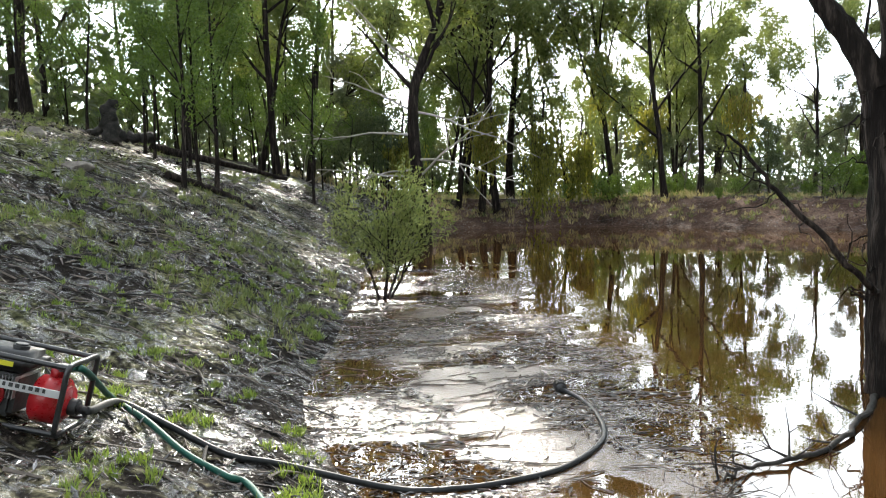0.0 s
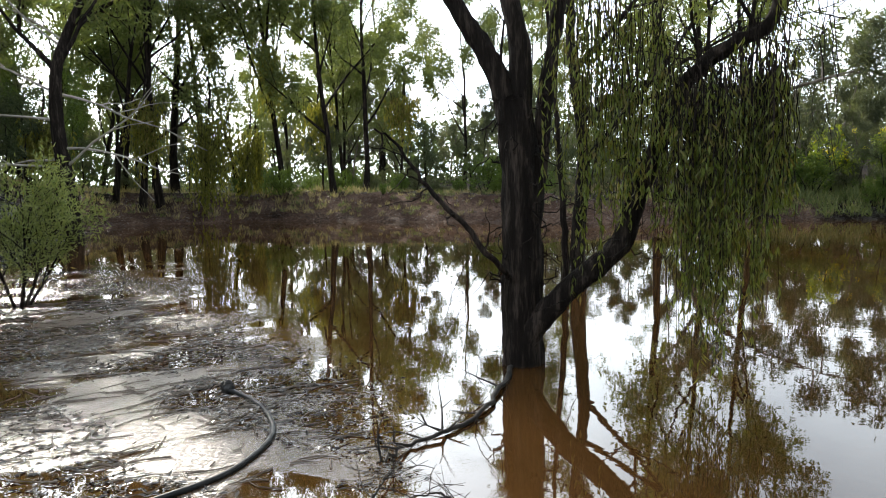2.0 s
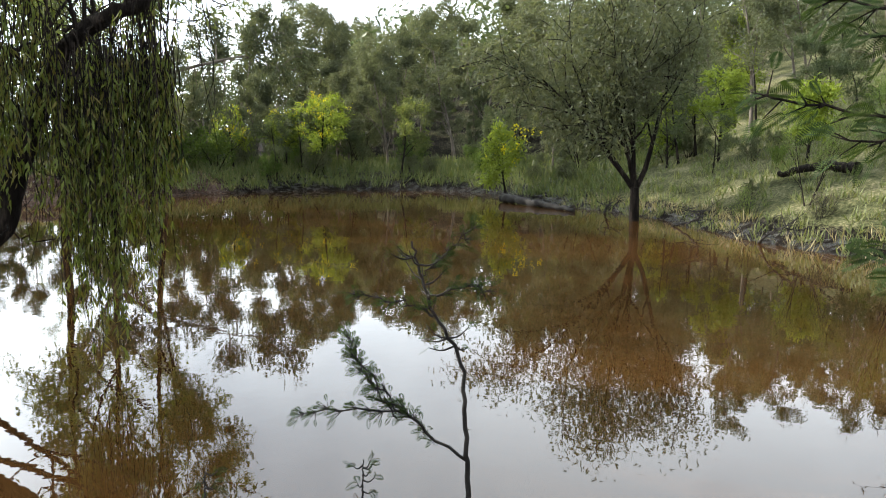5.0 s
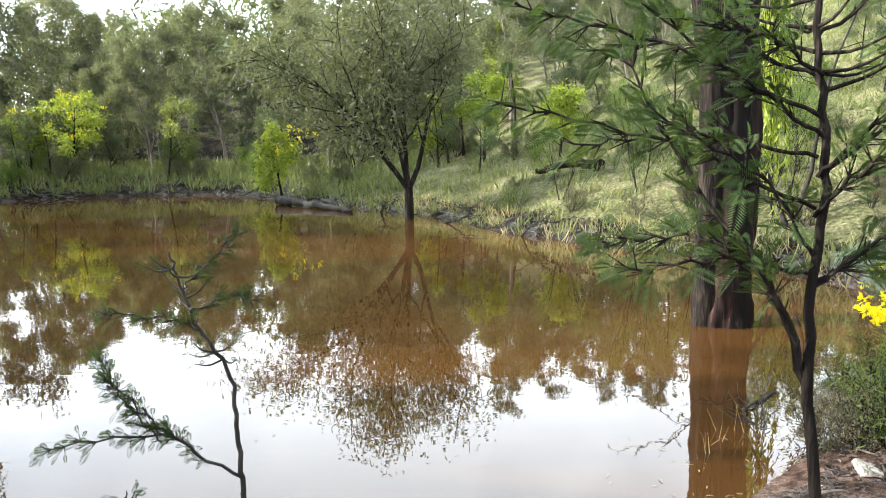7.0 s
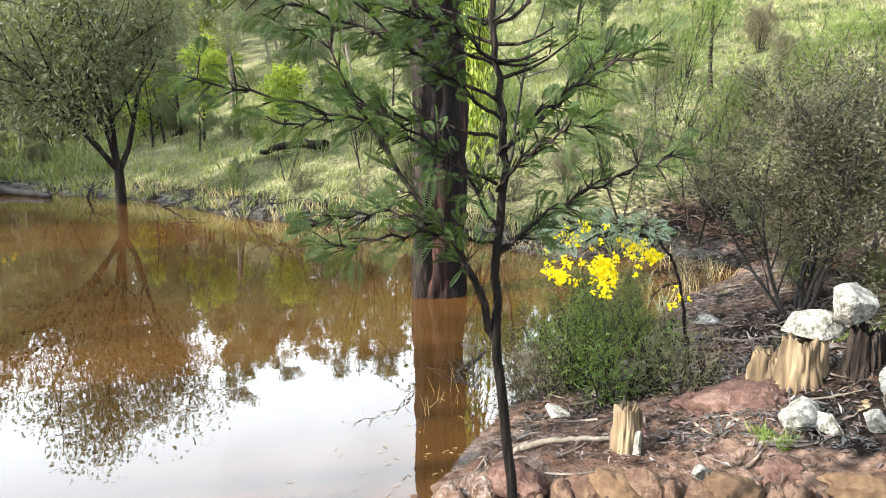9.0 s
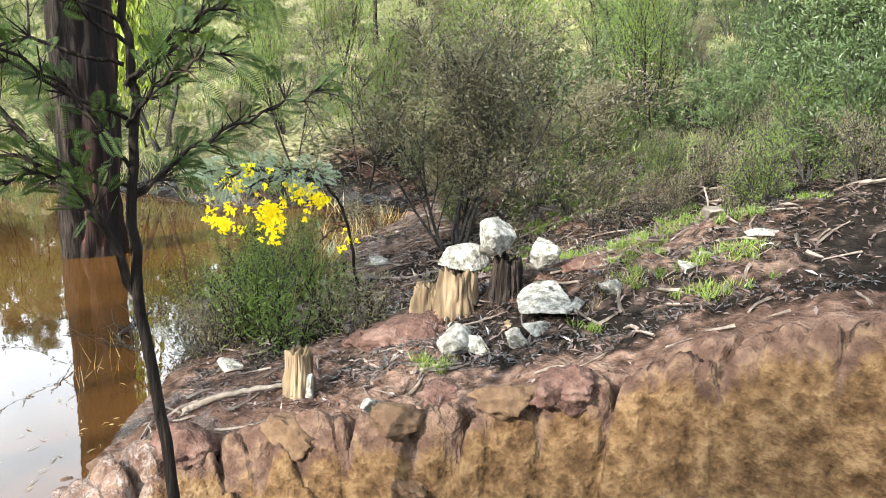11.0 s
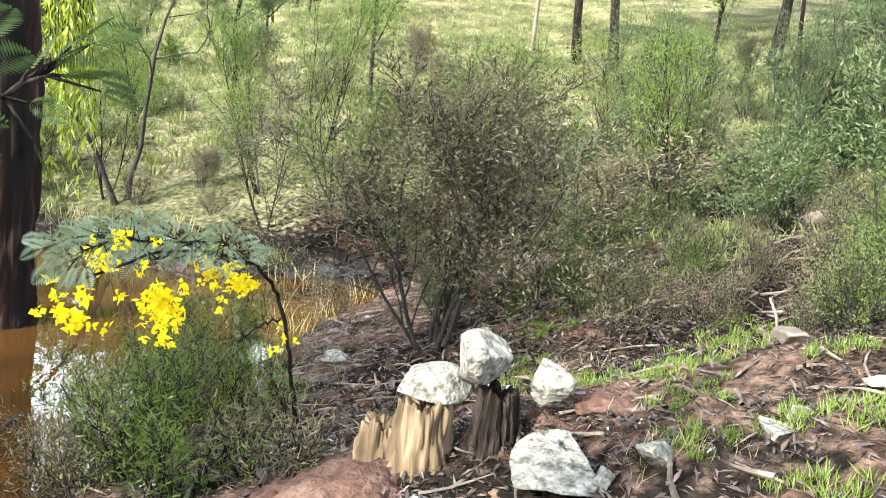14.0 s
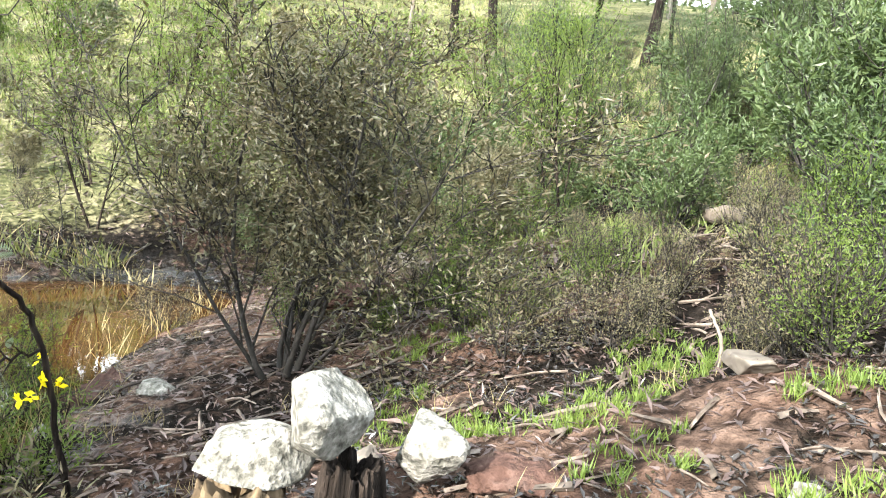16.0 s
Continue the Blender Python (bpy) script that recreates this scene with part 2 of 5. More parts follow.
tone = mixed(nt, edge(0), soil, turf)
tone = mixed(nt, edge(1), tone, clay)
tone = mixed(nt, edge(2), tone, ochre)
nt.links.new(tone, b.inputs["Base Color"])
wet = nt.nodes.new("ShaderNodeAttribute")
wet.attribute_name = "wet"
pools = maths(nt, "MULTIPLY", wet.outputs["Fac"], spread(nt, maths(nt, "ADD", maths(nt, "MULTIPLY", noise_of(nt, 4.5, 6, None, .8), .65), maths(nt, "MULTIPLY", clod, .35)), .50, .53))
nt.links.new(maths(nt, "SUBTRACT", .95, maths(nt, "MULTIPLY", pools, .83)), b.inputs["Roughness"])
nt.links.new(maths(nt, "ADD", maths(nt, "MULTIPLY", pools, .95), .05), b.inputs["Specular IOR Level"])
bumped(nt, b, maths(nt, "ADD", maths(nt, "MULTIPLY", fine, .75), maths(nt, "MULTIPLY", clod, .25)), 1, .06)


# ---- mesh helpers ----
class Geo:
    """Gathers points and faces of one mesh."""

    def __init__(self):
        self.v, self.f, self.n = [], [], 0

    def add(self, verts, faces):
        verts = np.asarray(verts, float).reshape(-1, 3)
        self.v.append(verts)
        self.f.append(np.asarray(faces, int) + self.n)
        self.n += len(verts)
        return self

    def mesh(self, name, mat, round_=False):
        me = bpy.data.meshes.new(name)
        v = np.concatenate(self.v)
        idx = np.concatenate([f.ravel() for f in self.f])
        counts = np.concatenate([np.full(len(f), f.shape[1]) for f in self.f])
        starts = np.concatenate([[0], np.cumsum(counts)[:-1]])
        me.vertices.add(len(v))
        me.vertices.foreach_set("co", v.ravel())
        me.loops.add(len(idx))
        me.loops.foreach_set("vertex_index", idx)
        me.polygons.add(len(counts))
        me.polygons.foreach_set("loop_start", starts)
        me.polygons.foreach_set("use_smooth", np.full(len(counts), round_))
        me.update(calc_edges=True)
        me.materials.append(mat)
        return me


def part(name, data, mat, parent=None, label="", round_=False):
    """One mesh object from a Geo, a bmesh or a mesh, under a thing or a part."""
    if isinstance(data, Geo):
        me = data.mesh(name, mat, round_)
    elif isinstance(data, bmesh.types.BMesh):
        me = bpy.data.meshes.new(name)
        for f in data.faces:
            f.smooth = round_
        data.to_mesh(me)
        data.free()
        me.materials.append(mat)
    else:
        me = data
    ob = new(name, me)
    ob.parent = parent
    return tagged(ob, label)


def thing(name, label, category, group="", at=(0, 0, 0), turn=0.0, size=1.0):
    ob = new(name)
    ob.empty_display_size = .2
    ob.matrix_basis = pose(*at, 0, 0, turn) @ Matrix.Scale(size, 4)
    return tagged(ob, label, category, group)


def tube(geo, pts, radii, sides=7, cap=True):
    pts, radii = np.asarray(pts, float), np.asarray(radii, float)
    n = len(pts)
    tan = np.gradient(pts, axis=0)
    tan /= np.linalg.norm(tan, axis=1)[:, None] + 1e-9
    ref = np.array([1., 0, 0]) if abs(tan[:, 0]).mean() < .8 else np.array([0, 1., 0])
    a = np.cross(tan, ref)
    a /= np.linalg.norm(a, axis=1)[:, None] + 1e-9
    b_ = np.cross(tan, a)
    ang = np.arange(sides) * 2 * np.pi / sides
    ring = pts[:, None] + radii[:, None, None] * (a[:, None] * np.cos(ang)[None, :, None] + b_[:, None] * np.sin(ang)[None, :, None])
    i = np.arange(n - 1)[:, None] * sides
    j = np.arange(sides)[None]
    k = (j + 1) % sides
    geo.add(ring.reshape(-1, 3), np.stack([i + j, i + k, i + sides + k, i + sides + j], -1).reshape(-1, 4))
    if cap and radii[-1] > .002:
        geo.add(np.concatenate([ring[-1], pts[-1:]]), np.stack([np.arange(sides), (np.arange(sides) + 1) % sides, np.full(sides, sides)], 1))
        geo.add(np.concatenate([ring[0], pts[:1]]), np.stack([(np.arange(sides) + 1) % sides, np.arange(sides), np.full(sides, sides)], 1))


def unit(v):
    return v / (np.linalg.norm(v, axis=-1, keepdims=True) + 1e-9)


def leaves(geo, rng, base, way, length, width, flat=0.0, vary=.35):
    """Kite-shaped blades, folded a little along the middle."""
    base, way = np.asarray(base, float), unit(np.asarray(way, float))
    n = len(base)
    if n == 0:
        return
    side = rng.normal(size=(n, 3))
    side[:, 2] *= 1 - flat
    side = unit(np.cross(np.cross(way, side), way)) if flat < .5 else unit(np.stack([-way[:, 1], way[:, 0], rng.normal(0, .25, n)], 1))
    up = np.cross(way, side)
    L = length * (1 + rng.uniform(-vary, vary, n))[:, None]
    W = width * (1 + rng.uniform(-vary, vary, n))[:, None]
    mid = base + way * L * .45 + up * L * .06
    tip = base + way * L - up * L * rng.uniform(-.05, .18, (n, 1))
    v = np.stack([base, mid + side * W / 2, tip, mid - side * W / 2], 1)
    geo.add(v.reshape(-1, 3), np.arange(n * 4).reshape(n, 4))


def grow(rng, out, start, way, length, radius, depth, spec):
    """A branch and, further out, its branches. out gathers (points, radii, depth)."""
    n = spec.get("steps", 6) + (2 if depth == 0 else 0)
    p, d = np.array(start, float), unit(np.array(way, float))
    pts, step = [p.copy()], length / n
    for i in range(n):
        d = unit(d + rng.normal(0, spec["wobble"] * (1 if depth else .5), 3) + np.array([0, 0, spec["rise"] if depth < spec["levels"] else spec["tip"]]))
        p = p + d * step
        pts.append(p.copy())
    pts = np.array(pts)
    radii = radius * np.linspace(1, spec["taper"] if depth == 0 else .25, n + 1)
    if depth == 0:
        radii[0] *= 1.35
    out.append((pts, radii, depth))
    if depth >= spec["levels"]:
        return
    count = spec["kids"][depth]
    for c in range(count):
        t = spec["bare"] + (1 - spec["bare"]) * (c + rng.uniform(.2, 1)) / count if depth == 0 else rng.uniform(.3, 1)
        k = min(t, .999) * n
        i = int(k)
        q = pts[i] + (pts[i + 1] - pts[i]) * (k - i)
        axis = unit(pts[i + 1] - pts[i])
        turn = rng.uniform(0, 2 * math.pi)
        across = unit(np.cross(axis, [math.cos(turn), math.sin(turn), .31]))
        a = radians(spec["angle"] * rng.uniform(.65, 1.3))
        grow(rng, out, q, axis * math.cos(a) + across * math.sin(a), length * spec["ratio"] * rng.uniform(.75, 1.2) * (1.15 - .4 * t if depth == 0 else 1), radii[i] * spec.get("thin", .55), depth + 1, spec)


def crown_points(rng, out, spec, per):
    """Where leaves sit and which way they point."""
    base, way = [], []
    for pts, radii, depth in out:
        if depth < spec["levels"] - spec.get("leafy", 0):
            continue
        k = rng.uniform(.15, 1, per) * (len(pts) - 1.001)
        i = k.astype(int)
        q = pts[i] + (pts[i + 1] - pts[i]) * (k - i)[:, None]
        d = unit(pts[i + 1] - pts[i])
        base.append(q + rng.normal(0, spec["fuzz"], (per, 3)))
        way.append(d * .6 + rng.normal(0, .8, (per, 3)) + np.array([0, 0, spec["hang"]]))
    return np.concatenate(base), np.concatenate(way)


def plant(name, label, category, group, seed, height, radius, spec, leaf, bark, leafmat, per, at=(0, 0, 0), stems=1, lean=.06, crown="crown", trunk="trunk"):
    """A tree or shrub: trunk with limbs, and a crown of single leaves."""
    rng = np.random.default_rng(seed)
    ob = thing(name, label, category, group, at)
    wood, green, out = Geo(), Geo(), []
    for s in range(stems):
        turn = rng.uniform(0, 6.28) + s * 6.28 / stems
        tilt = lean if stems == 1 else spec.get("splay", .45) * rng.uniform(.4, 1)
        foot = np.array([math.cos(turn), math.sin(turn), 0]) * (radius * 1.2 if stems > 1 else 0)
        foot[2] = -.12
        grow(rng, out, foot, (math.cos(turn) * tilt, math.sin(turn) * tilt, 1), height * rng.uniform(.85, 1.05), radius * (1 if stems == 1 else rng.uniform(.6, 1)), 0, spec)
    for pts, radii, depth in out:
        if spec.get("far") and depth == spec["levels"]:
            continue
        tube(wood, pts, np.maximum(radii, spec.get("fine", .006)), 8 if depth == 0 else 5 if depth == 1 else 3, depth < 2)
    b_, w_ = crown_points(rng, out, spec, per)
    leaves(green, rng, b_, w_, leaf[0], leaf[1])
    part(trunk, wood, M[bark], ob, "", True)
    part(crown, green, M[leafmat], ob)
    return ob

# ---- lie of the land: pond outline, bank profiles and the eroded ledge ----
SHORE = [(2.7, 0.75), (1.6, 2.5), (0.5, 3.7), (-0.35, 4.9), (-1.0, 6.6), (-1.15, 9.2), (-1.5, 14.2), (-2.0, 18.5), (-1.1, 27),
         (-0.2, 35), (4.8, 34.2), (8.2, 32.6), (13.4, 26.4), (18.6, 21.5), (24.5, 19.5), (28.0, 14.6), (27.2, 10), (24.4, 7.9),
         (21.8, 5.6), (19.4, 2.9), (17.2, 1.6), (15.4, 0.6), (14.2, -0.6), (13.0, -2.0), (11.2, -3.2), (9.8, -3.6), (9.5, -4.9), (8.7, -5.8),
         (7.9, -4.9), (7.3, -3.85), (6.3, -3.05), (5.6, -2.4), (5.2, -1.5), (4.5, -0.95), (4.05, -0.6), (3.4, 0.0)]
STOPS = [0, 1, 2, 3, 5, 10, 25, 80]
BANKS = {-180: [0, .40, .80, 1.25, 2.2, 4.0, 6.6, 8], -158: [0, .40, .80, 1.2, 2.1, 3.8, 6.2, 8], -138: [0, .25, .45, .6, .9, 1.5, 2.8, 5],
         -119: [0, .28, .62, 1.0, 1.7, 3.2, 7.5, 19], -100: [0, .33, .68, 1.0, 1.7, 3.4, 8.0, 20], -60: [0, .4, .8, 1.1, 1.8, 3.6, 9, 22],
         -15: [0, .4, .7, .9, 1.2, 2.5, 7.0, 20], 12: [0, .4, .6, .7, .8, 1.4, 5.0, 18], 45: [0, .4, .7, .8, .8, .8, 1.2, 3],
         95: [0, .5, 1.1, 1.3, 1.0, .7, .5, .5], 130: [0, .4, .95, 1.5, 2.4, 3.7, 5.2, 7], 150: [0, .40, .90, 1.5, 2.5, 4.3, 6.8, 8],
         180: [0, .40, .80, 1.25, 2.2, 4.0, 6.6, 8]}


def rounded(points, times):
    """Chaikin rounding of a closed outline."""
    p = np.array(points, float)
    for _ in range(times):
        q = np.roll(p, -1, 0)
        p = np.stack([p * .75 + q * .25, p * .25 + q * .75], 1).reshape(-1, 2)
    return p


OUTLINE = rounded(SHORE, 2)


def segment_distance(x, y, a, b):
    dx, dy = b[0] - a[0], b[1] - a[1]
    k = np.clip(((x - a[0]) * dx + (y - a[1]) * dy) / (dx * dx + dy * dy), 0, 1)
    return np.hypot(x - a[0] - k * dx, y - a[1] - k * dy)


def shore_distance(x, y):
    """Metres from the waterline, positive on land."""
    x, y = np.asarray(x, float), np.asarray(y, float)
    d, inside = np.full(x.shape, 1e9), np.zeros(x.shape, bool)
    for a, b in zip(OUTLINE, np.roll(OUTLINE, -1, 0)):
        d = np.minimum(d, segment_distance(x, y, a, b))
        if a[1] != b[1]:
            inside ^= ((a[1] > y) != (b[1] > y)) & (x < (b[0] - a[0]) * (y - a[1]) / (b[1] - a[1]) + a[0])
    return np.where(inside, -d, d)


def smooth(a, b, v):
    k = np.clip((v - a) / (b - a), 0, 1)
    return k * k * (3 - 2 * k)


def bank(x, y):
    """Height of the land without the small relief."""
    x, y = np.asarray(x, float), np.asarray(y, float)
    s = shore_distance(x, y)
    angle = np.degrees(np.arctan2(y - 8, x - 9))
    names = sorted(BANKS)
    rows = np.stack([np.interp(s, STOPS, BANKS[n]) for n in names])
    h = np.zeros(x.shape)
    for i in range(len(names) - 1):
        a, b = names[i], names[i + 1]
        k = smooth(a, b, angle)
        h = np.where((angle >= a) & (angle <= b), rows[i] * (1 - k) + rows[i + 1] * k, h)
    return np.where(s < 0, np.maximum(s * .35, -.9), h)


LIP = [(3.95, -0.55), (3.62, -0.85), (3.25, -1.12), (2.86, -1.45), (2.62, -1.76), (2.41, -1.97), (2.13, -2.2), (1.9, -2.37), (1.6, -2.5), (1.2, -2.68), (0.5, -3.3)]


def ledge(x, y):
    """How far the washed-out gully lies below the bank."""
    x, y = np.asarray(x, float), np.asarray(y, float)
    d, side = np.full(x.shape, 1e9), np.zeros(x.shape)
    for a, b in zip(LIP, LIP[1:]):
        e = segment_distance(x, y, a, b)
        turn = (b[0] - a[0]) * (y - a[1]) - (b[1] - a[1]) * (x - a[0])
        side = np.where(e < d, np.sign(turn), side)
        d = np.minimum(d, e)
    west = np.where(side < 0, d, 0)
    depth = .42 * smooth(3.85, 2.95, x) + .15 * smooth(2.6, 1.6, x)
    return depth * smooth(0, .15, west) * (1 - smooth(1.0, 2.2, west)) * smooth(0.3, 1.6, x)


def ground_height(x, y):
    return bank(x, y) - ledge(x, y)


# ---- ground ----
def relief(x, y, s):
    """Clods, tussock mounds and lumps."""
    out = np.zeros(x.shape)
    for i, (a, b) in enumerate(zip(x.ravel(), y.ravel())):
        v = Vector((a, b, 0))
        out.flat[i] = noise.noise(v * .7) * .10 + noise.noise(v * 2.3) * .05 + noise.noise(v * 7) * .022 + noise.noise(v * 19) * .014 + noise.noise(v * 47) * .006
    return out


def lip_distance(x, y):
    d = np.full(np.shape(x), 1e9)
    for a, b in zip(LIP, LIP[1:]):
        d = np.minimum(d, segment_distance(x, y, a, b))
    return d


CENTRE = (2.2, -1.1)
radii_ = [.05]
while radii_[-1] < 900:
    r = radii_[-1]
    radii_.append(r + max(.022, r * (.011 if r < 9 else .02 if r < 30 else .05)))
radii_ = np.array(radii_)
turns = np.linspace(0, 2 * np.pi, 820, endpoint=False)
gx = CENTRE[0] + radii_[:, None] * np.cos(turns)
gy = CENTRE[1] + radii_[:, None] * np.sin(turns)
gs = shore_distance(gx, gy)
gz = ground_height(gx, gy)
in_gully = ledge(gx, gy) > .002
near_lip = np.where(in_gully, np.exp(-(lip_distance(gx, gy) / .30) ** 2), np.exp(-(lip_distance(gx, gy) / .11) ** 2))
rough_ = relief(gx, gy, gs)
gz = gz + rough_ * np.clip(.25 + gs * .5, .12, 1) * np.clip(60 / radii_[:, None], .2, 1)


def lump(x, y, size):
    """Rounded lumps with creases between them."""
    cx, cy = np.floor(x / size), np.floor(y / size)
    best = np.full(x.shape, 9.)
    for i in (-1, 0, 1):
        for j in (-1, 0, 1):
            ix, iy = cx + i, cy + j
            hx = np.modf(np.abs(np.sin(ix * 127.1 + iy * 311.7) * 43758.5))[0]
            hy = np.modf(np.abs(np.sin(ix * 269.5 + iy * 183.3) * 43758.5))[0]
            best = np.minimum(best, np.hypot(x - (ix + .15 + .7 * hx) * size, y - (iy + .15 + .7 * hy) * size) / size)
    return 1 - np.clip(best, 0, 1) ** 2


def cracks(x, y, size):
    """Narrow clefts between clods: one along each clod's edge."""
    cx, cy = np.floor(x / size), np.floor(y / size)
    one, two = np.full(x.shape, 9.), np.full(x.shape, 9.)
    for i in (-1, 0, 1):
        for j in (-1, 0, 1):
            ix, iy = cx + i, cy + j
            hx = np.modf(np.abs(np.sin(ix * 127.1 + iy * 311.7) * 43758.5))[0]
            hy = np.modf(np.abs(np.sin(ix * 269.5 + iy * 183.3) * 43758.5))[0]
            d = np.hypot(x - (ix + .15 + .7 * hx) * size, y - (iy + .15 + .7 * hy) * size) / size
            two = np.where(d < one, one, np.minimum(two, d))
            one = np.minimum(one, d)
    return np.exp(-((two - one) / .10) ** 2)


warp = np.sin(gx * 9 + np.sin(gy * 7)) * .03
gz += near_lip * ((lump(gx + warp, gy - warp, .30) - .6) * .17 + (lump(gx + 3 + warp, gy, .13) - .6) * .08 + (lump(gx, gy + 5 + warp, .05) - .6) * .018)
left_bank = np.clip((gs > 0) * (1 - smooth(-.5, 1.2, gx)) * (gy > 1) * (1 - smooth(18, 28, gy)), 0, 1) * smooth(0, .4, gs)
gz += left_bank * ((lump(gx + warp, gy, .62) - .6) * .12 + (lump(gx, gy + warp, .26) - .6) * .065)
south_bank = (gs > .1) * (gx > 1.5) * (gy < -.8) * (gy > -9)
gz += south_bank * ((lump(gx, gy + warp, .21) - .6) * .035 + (lump(gx + 7 + warp, gy, .08) - .6) * .016)
gz += near_lip * (lump(gx + 1 + warp, gy - 2, .5) - .6) * .07
gz -= near_lip ** 1.5 * (cracks(gx + warp, gy - warp, .30) * .11 + cracks(gx + 3 + warp, gy, .13) * .03)
count_r, count_t = gx.shape
i = np.arange(count_r - 1)[:, None] * count_t
j = np.arange(count_t)[None]
k = (j + 1) % count_t
geo = Geo().add(np.stack([gx, gy, gz], -1), np.stack([i + j, i + count_t + j, i + count_t + k, i + k], -1).reshape(-1, 4))
ground = part("ground", geo, M["ground"], None, "sloping pond bank of wet soil, red clay and patchy grass", True)
tagged(ground, category="ground", kind="structure")
angle = np.degrees(np.arctan2(gy - 8, gx - 9))
west_ledge = ledge(gx, gy)
south = smooth(-150, -125, angle) * (1 - smooth(-20, 5, angle))
levee = smooth(20, 45, angle) * (1 - smooth(110, 125, angle))
patch = rough_ * 4
turf_ = np.clip(.38 * (1 - south) + patch + south * (smooth(2.2, 6, gs) * .75 - .1) - .25 * levee, 0, 1) * smooth(.2, .9, gs)
turf_ = np.maximum(turf_, south * smooth(5, 9, gs) * .85)
turf_ = np.maximum(turf_, south * smooth(9, 12, gx) * smooth(.3, 1.2, gs) * .8)
clay_ = np.clip(np.maximum(south * (1 - smooth(2.2, 4.5, gs)) * (.50 + patch * 1.7), levee * (1 - smooth(2.5, 4, gs)) * (.72 + patch)), 0, 1)
clay_ *= 1 - .8 * smooth(9, 12, gx) * (1 - levee)
clay_ = np.maximum(clay_, np.exp(-(lip_distance(gx, gy) / .5) ** 2) * .9)
ochre_ = np.clip(smooth(.06, .22, west_ledge) * .95 + near_lip * .35, 0, 1)
wet_ = np.clip(np.maximum((1 - south) * (1 - levee) * (1 - smooth(3, 10, gs)) * .95, (1 - smooth(.1, .8, gs)) * (1 - levee * .8)), 0, 1)
col = ground.data.color_attributes.new("zone", "FLOAT_COLOR", "POINT")
col.data.foreach_set("color", np.stack([turf_, clay_, ochre_, np.ones_like(gx)], -1).ravel())
at_wet = ground.data.attributes.new("wet", "FLOAT", "POINT")
at_wet.data.foreach_set("value", wet_.ravel())

bm = bmesh.new()
bmesh.ops.create_grid(bm, x_segments=1, y_segments=1, size=26, matrix=Matrix.Translation((13, 14, 0)))
water = part("water", bm, M["water"], None, "still brown muddy water of a flooded pond")
tagged(water, category="pond", kind="structure")


def lands(x, y):
    """Height of the finished ground, read off its rings and spokes."""
    x, y = np.asarray(x, float), np.asarray(y, float)
    far = np.clip(np.hypot(x - CENTRE[0], y - CENTRE[1]), radii_[0], radii_[-2])
    i_ = np.clip(np.searchsorted(radii_, far, side="right") - 1, 0, len(radii_) - 2)
    u = (far - radii_[i_]) / (radii_[i_ + 1] - radii_[i_])
    spoke = np.arctan2(y - CENTRE[1], x - CENTRE[0]) % (2 * np.pi) / (2 * np.pi) * len(turns)
    j_ = spoke.astype(int) % len(turns)
    k_, w = (j_ + 1) % len(turns), spoke - np.floor(spoke)
    return (gz[i_, j_] * (1 - u) + gz[i_ + 1, j_] * u) * (1 - w) + (gz[i_, k_] * (1 - u) + gz[i_ + 1, k_] * u) * w


def land(x, y):
    return float(lands(x, y))


# ---- trees: a few of each kind are grown, the rest are copies ----
GUM = dict(far=1, levels=3, kids=[8, 5, 4], bare=.2, angle=40, ratio=.42, wobble=.12, rise=.05, tip=-.02, taper=.25, fuzz=.22, hang=-.7, steps=6)
POLE = dict(far=1, levels=2, kids=[12, 5], bare=.22, angle=42, ratio=.26, wobble=.06, rise=.04, tip=0, taper=.2, fuzz=.22, hang=-.5, steps=6)
DENSE = dict(far=1, levels=3, kids=[8, 4, 4], bare=.2, angle=48, ratio=.40, wobble=.12, rise=.05, tip=0, taper=.25, fuzz=.18, hang=-.3, steps=5)
BUSH = dict(far=1, levels=2, kids=[6, 5], bare=.12, angle=45, ratio=.45, wobble=.12, rise=.06, tip=.02, taper=.3, fuzz=.06, hang=.1, steps=5, splay=.7, fine=.003)
KINDS = {
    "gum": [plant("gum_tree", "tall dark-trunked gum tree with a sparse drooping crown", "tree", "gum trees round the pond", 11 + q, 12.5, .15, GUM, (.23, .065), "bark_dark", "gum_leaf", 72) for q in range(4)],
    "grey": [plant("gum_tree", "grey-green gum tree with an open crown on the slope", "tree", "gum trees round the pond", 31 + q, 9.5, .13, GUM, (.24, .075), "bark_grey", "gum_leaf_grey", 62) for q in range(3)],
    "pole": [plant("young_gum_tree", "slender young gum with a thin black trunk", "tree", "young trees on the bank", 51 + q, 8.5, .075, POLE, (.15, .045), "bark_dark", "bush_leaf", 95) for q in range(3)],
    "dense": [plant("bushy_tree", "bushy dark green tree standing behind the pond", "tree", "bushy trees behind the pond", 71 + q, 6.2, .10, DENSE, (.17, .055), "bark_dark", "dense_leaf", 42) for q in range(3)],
    "bush": [plant("leafy_bush", "low green bush on the bank", "bush", "bushes on the banks", 91 + q, 1.7, .03, BUSH, (.13, .045), "bark_dark", "bush_leaf", 18, stems=5) for q in range(3)],
    "greybush": [plant("leafy_bush", "grey-green rounded bush on the bank", "bush", "bushes on the banks", 111 + q, 1.7, .03, BUSH, (.13, .04), "bark_dark", "gum_leaf_grey", 26, stems=5) for q in range(2)],
}
used = {}


